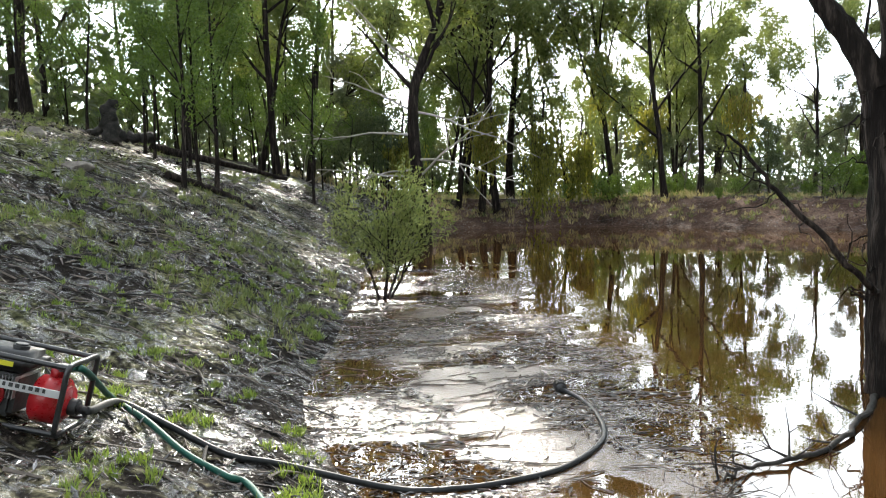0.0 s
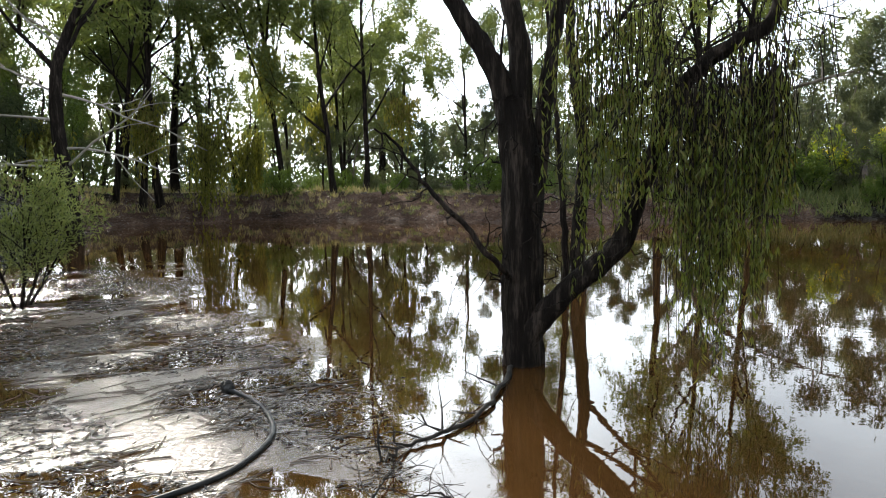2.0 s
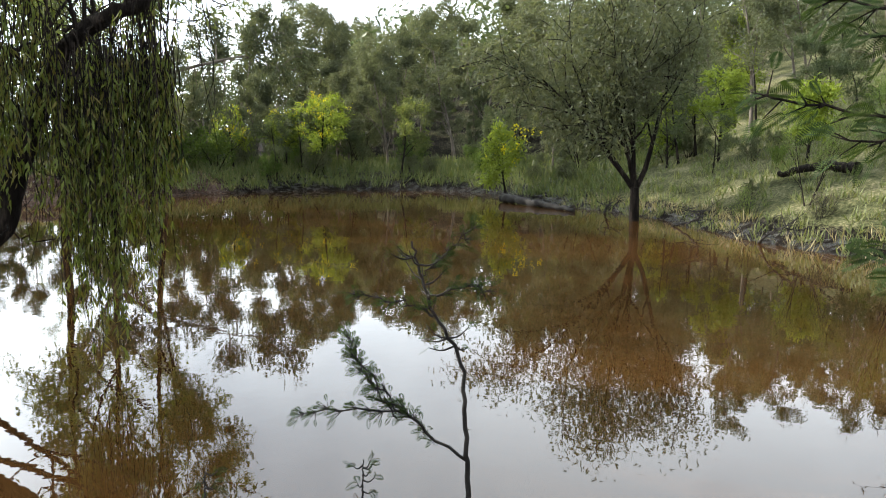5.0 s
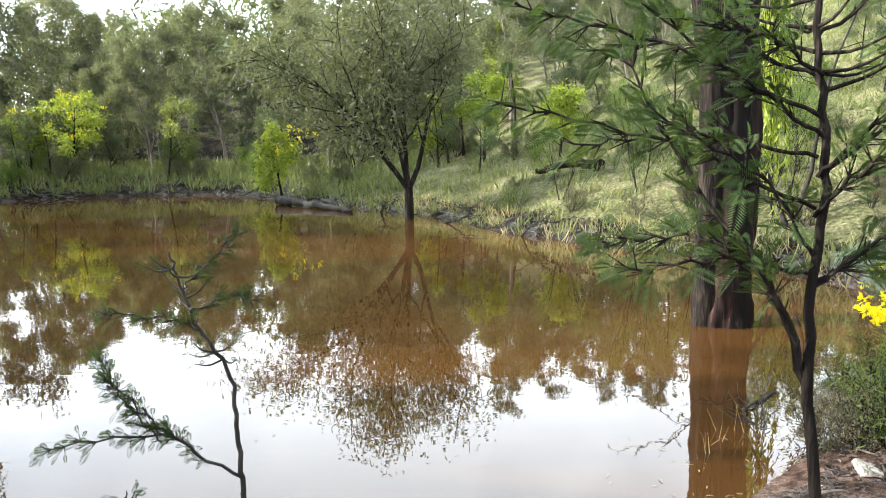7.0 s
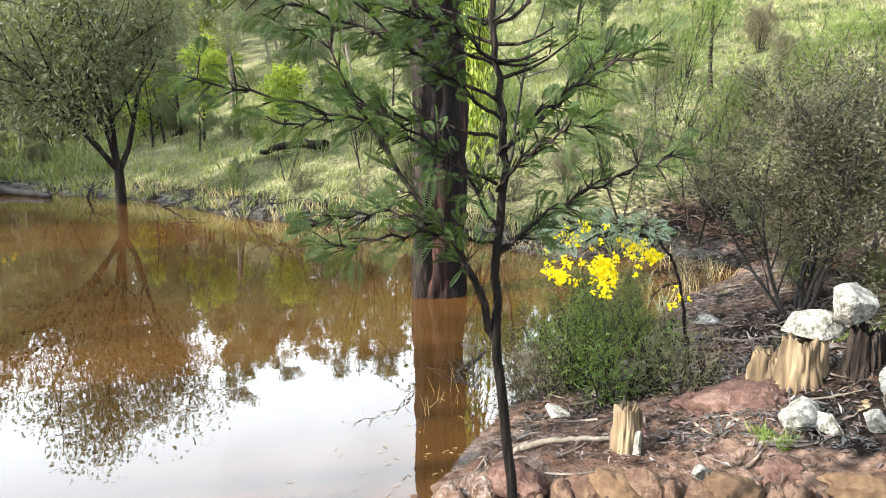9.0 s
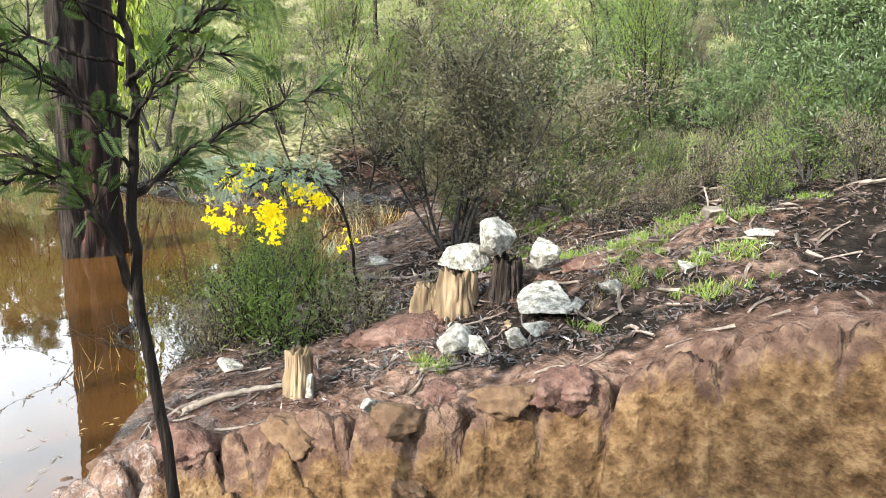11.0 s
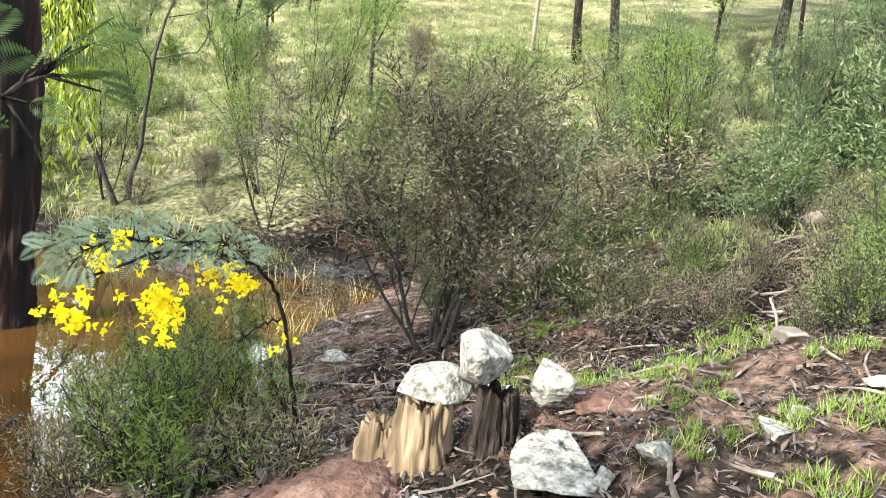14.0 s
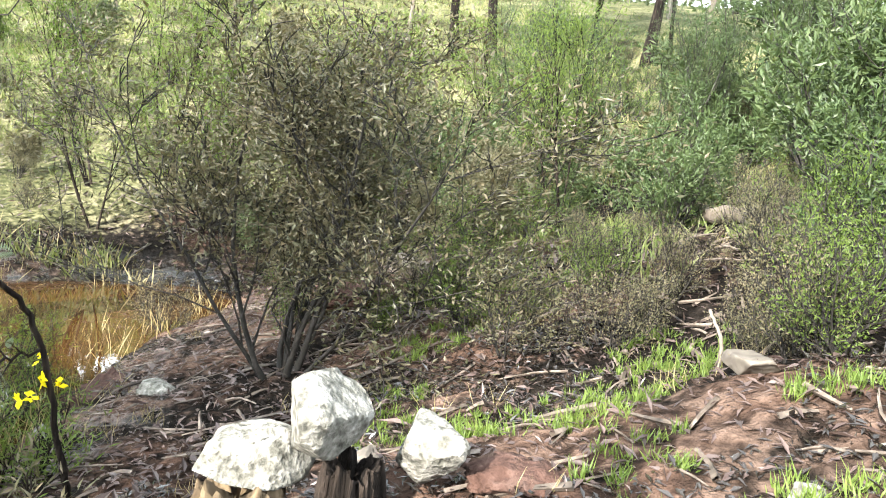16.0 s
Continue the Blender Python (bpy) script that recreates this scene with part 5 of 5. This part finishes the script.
for n, (x, y, s) in enumerate([(3.87, -2.24, .56), (3.66, -2.12, .36), (4.02, -2.0, .25), (3.3, -3.0, .25), (6.1, -5.0, .8), (6.6, -5.3, .7), (3.0, -1.75, .2), (3.85, -1.55, .22), (6.4, -3.3, .5)]):
    mound(x, y, s * .85, s * .6, s * .32, 70 + n, "crumbling lump of red clay on the bank")
lip = bend([(a, b_, 0) for a, b_ in LIP[1:8]], 40)
r8 = random.Random(8)
for n in range(9):
    p = lip[r8.randrange(0, 40)]
    x, y, s = p[0] + r8.gauss(.03, .07), p[1] + r8.gauss(.02, .07), r8.uniform(.10, .2)
    mound(x, y, s, s * .75, s * .55, 120 + n, "rounded ochre clod on the washed-out ledge", "red_clay" if n % 2 else "ochre_clay")


def log(name, points, r0, r1, mat, label, seed=0):
    g = Geo()
    limb(g, points, r0, r1, 9, 26, r0 * .15, seed)
    ob = part(name, g, M[mat], None, "", True)
    rough_bark(ob, r0 * .16, seed)
    return tagged(ob, label, "log" if r0 > .03 else "stick")


def on(x, y, up=.03):
    return (x, y, max(land(x, y), 0) + up)


log("fallen_log", [on(-9.2, 23.4, .12), on(-7.5, 25, .2), on(-6, 27.5, .1)], .14, .07, "bark_dark", "dark fallen trunk across the slope", 1)
log("fallen_log", [on(-6.3, 17.3, .1), on(-5.4, 18.1, .1), on(-4.6, 18.4, .05)], .09, .05, "bark_dark", "blackened log lying on the leaf litter", 2)
log("fallen_log", [on(18.3, -1.4, .15), on(19.2, -.7, .25), on(19.9, .1, .15)], .13, .06, "bark_dark", "dark rotting log on the grassy slope", 3)
log("fallen_log", [on(22.9, 8.0, .15), on(21.3, 6.2, .1), (20.2, 5, .05)], .14, .05, "charred", "black drowned log at the far waterline", 4)
log("fallen_branch", [on(4.11, -1.04, .02), on(4.0, -1.2, .03), on(3.8, -1.45, .02)], .018, .012, "bark_grey", "grey broken branch at the water's edge", 5)
log("fallen_branch", [on(7.6, -6.6, .15), on(8.1, -7.3, .5), on(8.4, -8.2, .3)], .035, .015, "bark_dark", "dead leaning branch among shrubs", 6)
log("fallen_branch", [on(3.2, -3.9, .0), on(3.22, -3.95, .12), on(3.3, -4.02, .22)], .009, .005, "bark_grey", "pale broken branch stuck in the grass", 7)
log("fallen_log", [on(4.6, -7.0, .05), on(3.8, -6.3, .07), on(3.0, -5.9, .05)], .07, .04, "bark_grey", "weathered log on the slope", 8)
burnt = thing("burnt_stump", "black burnt stump with a leaning log on the crest", "stump", "", on(-9.9, 22.2, 0))
g = Geo()
limb(g, [(0, 0, -.2), (.05, 0, .5), (-.1, 0, .9), (.1, .1, 1.15)], .3, .16, 10, 20, .05, 1)
part("stump", g, M["charred"], burnt, "", True)
g = Geo()
limb(g, [(-1.0, -.1, .1), (-.3, 0, .35), (.5, .1, .15), (1.2, .1, .05)], .12, .16, 8, 20, .04, 2)
part("log", g, M["charred"], burnt, "", True)


# dead branches lying in the shallows
def drowned(points, r0, count, size, seed):
    r = np.random.default_rng(seed)
    ob = thing("drowned_branch", "bare black dead branch lying in muddy water", "branch", "drowned branches", points[0])
    o = np.array(points[0])
    g_ = Geo()
    q_ = limb(g_, np.array(points) - o, r0, r0 * .35, 7, 30, r0 * .5, seed)
    part("bough", g_, M["charred"], ob, "", True)
    g_ = Geo()
    for k_ in range(count):
        p = q_[r.integers(6, 30)]
        w = np.array([r.normal(0, 1), r.normal(0, 1), abs(r.normal(.3, .5))])
        e = p + unit(w) * size * r.uniform(.3, 1)
        m_ = (p + e) / 2 + r.normal(0, .08, 3) * size
        tube(g_, bend([p, m_, e], 7), np.linspace(r0 * .35, .002, 7), 4, False)
        for j_ in range(2):
            f = m_ + r.normal(0, .25, 3) * size + [0, 0, .08 * size]
            tube(g_, [m_, f], [r0 * .2, .0015], 3, False)
    tagged(part("twig", g_, M["charred"], ob, "", True), kind="stuff")


drowned([(3.85, 6.45, .0), (3.35, 5.75, .03), (2.75, 5.15, .02), (2.25, 4.9, .04), (1.95, 4.75, .0)], .026, 14, .4, 1)
drowned([(1.7, 4.2, -.03), (1.85, 4.35, .04), (2.0, 4.55, .02)], .010, 12, .35, 2)
drowned([(2.2, 3.9, -.03), (2.1, 4.05, .05), (1.95, 4.15, .02)], .010, 9, .3, 3)
drowned([(17.6, 2.2, 0), (16.6, 1.6, .25), (15.8, 1.5, .5)], .03, 14, .8, 4)
drowned([(15.2, .4, 0), (14.6, .3, .2), (14.0, .0, .45)], .025, 12, .7, 5)
drowned([(20.2, 4.2, 0), (19.6, 4.0, .25), (18.9, 3.9, .3)], .03, 10, .7, 6)
drowned([(6.1, -1.5, 0), (5.6, -1.15, .04), (5.1, -1.1, .1)], .012, 12, .4, 7)

# ---- pump and hoses ----
pump = thing("water_pump", "red and black petrol water pump in a black tube frame", "pump", "", (-1.76, 3.9, land(-1.76, 3.9)))
pump.matrix_basis = pose(-1.76, 3.9, float(bank(-1.76, 3.9)) + .05, -4, 15, 5) @ Matrix.Scale(1.1, 4)


def box(x, y, z, sx, sy, sz, bevel=.012):
    bm = bmesh.new()
    bmesh.ops.create_cube(bm, size=1, matrix=Matrix.LocRotScale((x, y, z), None, (sx, sy, sz)))
    bmesh.ops.bevel(bm, geom=bm.edges[:], offset=min(bevel, min(sx, sy, sz) * .4), segments=2, affect="EDGES")
    return bm


def drum(x, y, z, r, length, axis="x", seg=28, bevel=.008):
    bm = bmesh.new()
    turn = pose(x, y, z, 0, 90, 0) if axis == "x" else pose(x, y, z, 90, 0, 0) if axis == "y" else pose(x, y, z)
    bmesh.ops.create_cone(bm, cap_ends=True, segments=seg, radius1=r, radius2=r, depth=length, matrix=turn)
    edges = [e for e in bm.edges if any(len(f.verts) > 4 for f in e.link_faces)]
    bmesh.ops.bevel(bm, geom=edges, offset=bevel, segments=2, affect="EDGES")
    return bm


def pipe(points, r, mat, parent, name, label="", n=40, sides=10):
    g_ = Geo()
    limb(g_, points, r, r, sides, n)
    return part(name, g_, mat, parent, label, True)


LX, WY, HZ, T = .25, .165, .31, .0125
for x in (-LX, LX):
    pipe([(x, -WY, .03), (x, -WY, .18), (x, -WY, HZ - .03), (x, -WY + .03, HZ), (x, 0, HZ), (x, WY - .03, HZ), (x, WY, HZ - .03), (x, WY, .18), (x, WY, .03), (x, WY - .03, 0), (x, 0, 0), (x, -WY + .03, 0), (x, -WY, .03)], T, M["black_steel"], pump, "frame_hoop", n=70)
for y, z in ((-WY + .01, HZ - .008), (WY - .01, HZ - .008), (-WY + .01, .008), (WY - .01, .008)):
    pipe([(-LX, y, z), (0, y, z), (LX, y, z)], T, M["black_steel"], pump, "frame_bar", n=6)
part("engine_block", box(-.08, 0, .12, .22, .22, .19, .02), M["black_plastic"], pump)
part("fuel_tank", box(-.06, .0, .265, .26, .24, .085, .03), M["black_plastic"], pump, "", True)
part("tank_stripe", box(-.06, -.122, .262, .13, .006, .022, .002), M["yellow_paint"], pump)
part("filler_cap", drum(-.03, 0, .318, .035, .03, "z"), M["black_plastic"], pump)
part("pump_housing", drum(.15, -.01, .115, .105, .12), M["red_paint"], pump, "glossy red pump casing", True)
part("pump_cover", drum(.222, -.01, .115, .075, .03), M["red_paint"], pump, "", True)
part("priming_port", drum(.15, 0, .235, .03, .06, "z"), M["red_paint"], pump, "", True)
part("outlet_elbow", drum(.17, 0, .262, .036, .03, "z"), M["black_plastic"], pump)
part("inlet_flange", drum(.255, -.01, .10, .038, .05), M["black_plastic"], pump)
part("name_plate", box(.02, -WY - .004, .185, .46, .008, .034, .002), M["plate"], pump, "long pale maker's plate with dark marks")
for k in range(13):
    part("plate_mark", box(-.16 + k * .028, -WY - .0095, .19, .018 if k % 3 else .012, .003, .018, .001), M["black_plastic"], pump)
part("starter_cover", drum(-.08, -.122, .12, .075, .03, "y"), M["red_paint"], pump, "red pull-starter cover", True)
part("exhaust", box(-.17, .1, .2, .09, .08, .09, .02), M["alloy"], pump, "dull metal exhaust box")
for k in range(5):
    part("cooling_fin", box(-.03 + k * .014, 0, .16, .004, .235, .1, .001), M["alloy"], pump)


def hose(points, r, mat, label):
    g_ = Geo()
    limb(g_, points, r, r, 10, 120)
    ob = part("hose", g_, M[mat], None, "", True)
    return tagged(ob, label, "hose", "pump hoses")


pm = pump.matrix_basis
a0, b0 = pm @ Vector((.2, 0, .262)), pm @ Vector((.28, -.01, .10))
hose([tuple(a0), tuple(a0 + Vector((.08, -.01, -.01))), on(-1.67, 4.73, 0.035), on(-1.36, 4.49, 0.035), on(-1.03, 4.2, 0.035), on(-0.76, 4.03, 0.035), on(-0.56, 3.88, 0.035), on(.2, 2.3, .03)], .018, "green_hose", "green delivery hose lying across wet leaf litter")
hose([tuple(b0), tuple(b0 + Vector((.06, -.01, -.01))), on(-1.62, 4.72, 0.035), on(-1.27, 4.58, 0.035), on(-0.91, 4.49, 0.035), on(-0.62, 4.6, 0.035), (.03, 4.70, .02), (.4, 4.70, .012), (.72, 4.79, .012), (1.1, 5.01, .012), (1.42, 5.48, .012), (1.5, 6.0, .0), (1.45, 6.5, .0), (1.3, 6.8, .03)], .021, "black_hose", "black suction hose running into the muddy water")
strain = thing("hose_strainer", "black foot strainer at the end of the suction hose", "strainer", "", (1.3, 6.83, .04))
part("strainer_body", drum(0, 0, 0, .05, .12, "y"), M["black_plastic"], strain, "", True)
for k in range(6):
    part("strainer_ring", drum(0, -.05 + k * .02, 0, .055, .006, "y", 20, .001), M["black_plastic"], strain)

# ---- what nobody could count: grass, litter, sticks, scum ----
def strewn(r, count, x0, x1, y0, y1, keep):
    x, y = r.uniform(x0, x1, count * 3), r.uniform(y0, y1, count * 3)
    ok = keep(x, y)
    x, y = x[ok][:count], y[ok][:count]
    return np.stack([x, y, lands(x, y)], 1)


def stuff(name, geo_, mat, label, category):
    return tagged(part(name, geo_, M[mat]), label, category, kind="stuff")


def patchy(x, y, scale, low):
    return np.array([noise.noise(Vector((a * scale, b_ * scale, 3.7))) for a, b_ in zip(x, y)]) > low


def grass(r, count, x0, x1, y0, y1, keep, high, wide, blades, mat, name="grass", label="tufts of short green grass"):
    g_ = Geo()
    p = strewn(r, count, x0, x1, y0, y1, keep)
    p = np.repeat(p, blades, 0) + r.normal(0, high * .28, (len(p) * blades, 3)) * [1, 1, 0]
    p[:, 2] -= high * .08
    leaves(g_, r, p, r.normal(0, .42, (len(p), 3)) * [1, 1, .3] + [0, 0, 1], high, wide)
    return stuff(name, g_, mat, label, "grass")


def litter(r, count, x0, x1, y0, y1, keep, size, mat, name="leaf_litter", label="fallen leaves and bark strips"):
    g_ = Geo()
    p = strewn(r, count, x0, x1, y0, y1, keep)
    p[:, 2] += r.uniform(.002, .018, len(p))
    leaves(g_, r, p, r.normal(0, 1, (len(p), 3)) * [1, 1, .34], size, size * .3, 1.0, .6)
    return stuff(name, g_, mat, label, "leaf litter")


def twigs(r, count, x0, x1, y0, y1, keep, size, mat="stick", label="thin fallen sticks"):
    g_ = Geo()
    for p in strewn(r, count, x0, x1, y0, y1, keep):
        a, L = r.uniform(0, 6.28), size * r.uniform(.3, 1.3)
        d = np.array([math.cos(a), math.sin(a), 0]) * L / 2
        s_, e_ = p - d, p + d
        s_[2], e_[2] = max(land(*s_[:2]), 0) + .012, max(land(*e_[:2]), 0) + .012
        m_ = (s_ + e_) / 2 + r.normal(0, .05, 3) * L
        m_[2] = max(m_[2], max(land(*m_[:2]), 0) + .01)
        tube(g_, bend([s_, m_, e_], 5), np.linspace(.007, .003, 5) * r.uniform(.6, 1.8), 4, False)
    return stuff("sticks", g_, mat, label, "sticks")


r9 = np.random.default_rng(99)
shore_ok = lambda x, y: shore_distance(x, y) > .1
bank_left = lambda x, y: (shore_distance(x, y) > .05) & (x < .6)
litter(r9, 16000, -7, .6, 2.6, 12, bank_left, .06, "wet_litter", label="wet glistening fallen leaves and bark strips")
litter(r9, 7500, -14, -.5, 9, 26, bank_left, .15, "wet_litter", label="wet glistening fallen leaves and bark strips")
twigs(r9, 700, -6, .6, 2.6, 13, bank_left, .35)
twigs(r9, 420, -13, -.5, 11, 26, bank_left, .8)
grass(r9, 2600, -7, .4, 2.6, 13, lambda x, y: bank_left(x, y) & patchy(x, y, 2.6, .2), .065, .008, 16, "weed", label="bright green weeds and grass tufts")
twigs(r9, 420, -7, .6, 2.6, 14, bank_left, .5, "charred", "black wet sticks and bark strips")
grass(r9, 1300, -14, -.6, 8, 30, lambda x, y: bank_left(x, y) & patchy(x, y, .5, .1), .13, .014, 16, "grass")
litter(r9, 4000, -1, 28, 19, 37, lambda x, y: (shore_distance(x, y) > .05) & (shore_distance(x, y) < 3.2), .18, "litter")
grass(r9, 420, -1, 28, 19, 37, lambda x, y: (shore_distance(x, y) > .3) & (shore_distance(x, y) < 3.5), .22, .02, 14, "dry_grass", "dry_grass", "dry grass tufts on the earth bank")
grass(r9, 300, -1, 28, 19, 37, lambda x, y: (shore_distance(x, y) > .5) & (shore_distance(x, y) < 3.5), .25, .025, 14, "grass", label="green tufts on the earth bank")
south_ok = lambda x, y: (shore_distance(x, y) > .15) & (lip_distance(x, y) > .12)
not_track = lambda x, y: south_ok(x, y) & (ledge(x, y) < .03)
litter(r9, 15000, 2.0, 8.5, -6.5, -.8, lambda x, y: not_track(x, y) & (lip_distance(x, y) > .35), .044, "litter")
litter(r9, 9000, 1.7, 4.6, -4.6, -1.6, lambda x, y: not_track(x, y) & (lip_distance(x, y) > .42) & patchy(x, y, 1.6, -.1), .036, "wet_litter", label="dark damp fallen leaves")
litter(r9, 1500, 1.2, 4, -4.5, -.8, lambda x, y: south_ok(x, y), .04, "litter")
litter(r9, 7000, 4, 16, -12, -2, not_track, .10, "litter")
litter(r9, 7000, -2, 28, 32, 42, shore_ok, .16, "litter")
twigs(r9, 500, 1.6, 8, -6.5, -.8, not_track, .22)
twigs(r9, 260, 4, 16, -12, -3, not_track, .6)
twigs(r9, 300, -2, 26, 33, 40, shore_ok, .9)
hill = lambda x, y: not_track(x, y) & (shore_distance(x, y) > 2.2)
grass(r9, 1700, 1.2, 8, -8, -2.4, lambda x, y: not_track(x, y) & (shore_distance(x, y) > 1.7) & (lip_distance(x, y) > .55) & patchy(x, y, 1.9, .14), .05, .0045, 22, "weed")
grass(r9, 110, 2.6, 7, -6, -2.2, lambda x, y: not_track(x, y) & (lip_distance(x, y) > .6) & patchy(x, y, 1.3, .1), .10, .0025, 10, "dry_grass", "dry_grass", "dry straw-coloured grass stalks")
grass(r9, 3600, 2, 24, -24, -4, lambda x, y: hill(x, y) & (y < -5), .15, .012, 13, "grass", label="rough green grass of the hillside")
grass(r9, 1100, 4, 26, -24, -4, lambda x, y: hill(x, y) & (y + x * .25 < -7.5), .18, .010, 9, "dry_grass", "dry_grass", "dry straw-coloured grass of the hillside")
grass(r9, 2300, 13, 40, -16, 8, lambda x, y: shore_distance(x, y) > .6, .26, .024, 13, "grass", label="rough green grass of the far slope")
grass(r9, 1700, 20, 34, 4, 26, lambda x, y: shore_distance(x, y) > .2, .45, .035, 12, "grass", label="tall rank grass on the far shore")
grass(r9, 1300, -8, 30, 33, 48, shore_ok, .35, .03, 11, "dry_grass", "dry_grass", "dry grass on the far bank")

waterline = lambda x, y: (shore_distance(x, y) > -.1) & (shore_distance(x, y) < .7)
grass(r9, 420, 9, 22, -5, 6.5, waterline, .28, .018, 12, "grass", label="rank grass hanging over the waterline")
grass(r9, 260, 9, 22, -5, 6.5, waterline, .3, .014, 10, "dry_grass", "dry_grass", "dry drowned grass along the waterline")

for x, y in ((2.7, -3.07), (2.5, -3.1), (2.9, -2.86), (3.35, -3.4), (2.75, -3.5), (3.75, -3.35), (4.3, -3.3), (2.45, -2.75), (3.2, -1.85)):
    grass(r9, 12, x - .1, x + .1, y - .08, y + .08, lambda a, b_: a > -99, .055, .004, 20, "weed", label="bright green grass tuft on red clay")

# drifting scum and twigs on the water
g = Geo()
x, y = r9.uniform(-1.4, 3.2, 46000), r9.uniform(4.4, 17.5, 46000)
line_ = 2.4 - .22 * np.abs(y - 6.5)
keep_ = (shore_distance(x, y) < 0) & (x < line_ + r9.normal(0, .25, len(x))) & patchy(x, y, 1.0, -.14)
x, y = x[keep_], y[keep_]
leaves(g, r9, np.stack([x, y, r9.uniform(.003, .008, len(x))], 1), r9.normal(0, 1, (len(x), 3)) * [1, .6, .14], .06, .014, 1.0, .7)
stuff("floating_debris", g, "wet_litter", "drifting leaves, bark and twigs floating on muddy water", "debris")
g = Geo()
for k in range(620):
    a, L = r9.uniform(0, 6.28), r9.uniform(.15, .6)
    c = np.array([r9.uniform(-1, 2.6), r9.uniform(4.7, 13), .008])
    if shore_distance(c[0], c[1]) > 0 or c[0] > 2.2 - .22 * abs(c[1] - 6.5):
        continue
    d = np.array([math.cos(a), math.sin(a) * .6, 0]) * L / 2
    tube(g, bend([c - d, c + r9.normal(0, .03, 3) * [1, 1, 0], c + d], 5), np.linspace(.006, .003, 5), 4, False)
stuff("floating_sticks", g, "stick", "thin sticks floating on the muddy water", "sticks")
g = Geo()
x, y = r9.uniform(3.6, 9.5, 2400), r9.uniform(-4.6, .6, 2400)
s_ = shore_distance(x, y)
keep_ = (s_ < 0) & (s_ > -.9 * r9.uniform(.2, 1, len(x)) ** 2)
leaves(g, r9, np.stack([x, y, np.full(len(x), .005)], 1)[keep_], r9.normal(0, 1, (int(keep_.sum()), 3)) * [1, 1, .02], .05, .006, 1.0, .5)
stuff("floating_debris", g, "dry_grass", "straw and leaves floating along the water's edge", "debris")
# reeds and grass drowned along the waterline
grass(r9, 80, 4, 10, -5.2, .2, lambda x, y: (shore_distance(x, y) < .15) & (shore_distance(x, y) > -.5) & (x > 4.2), .28, .006, 9, "dry_grass", "dry_grass", "drowned grass stalks at the waterline")
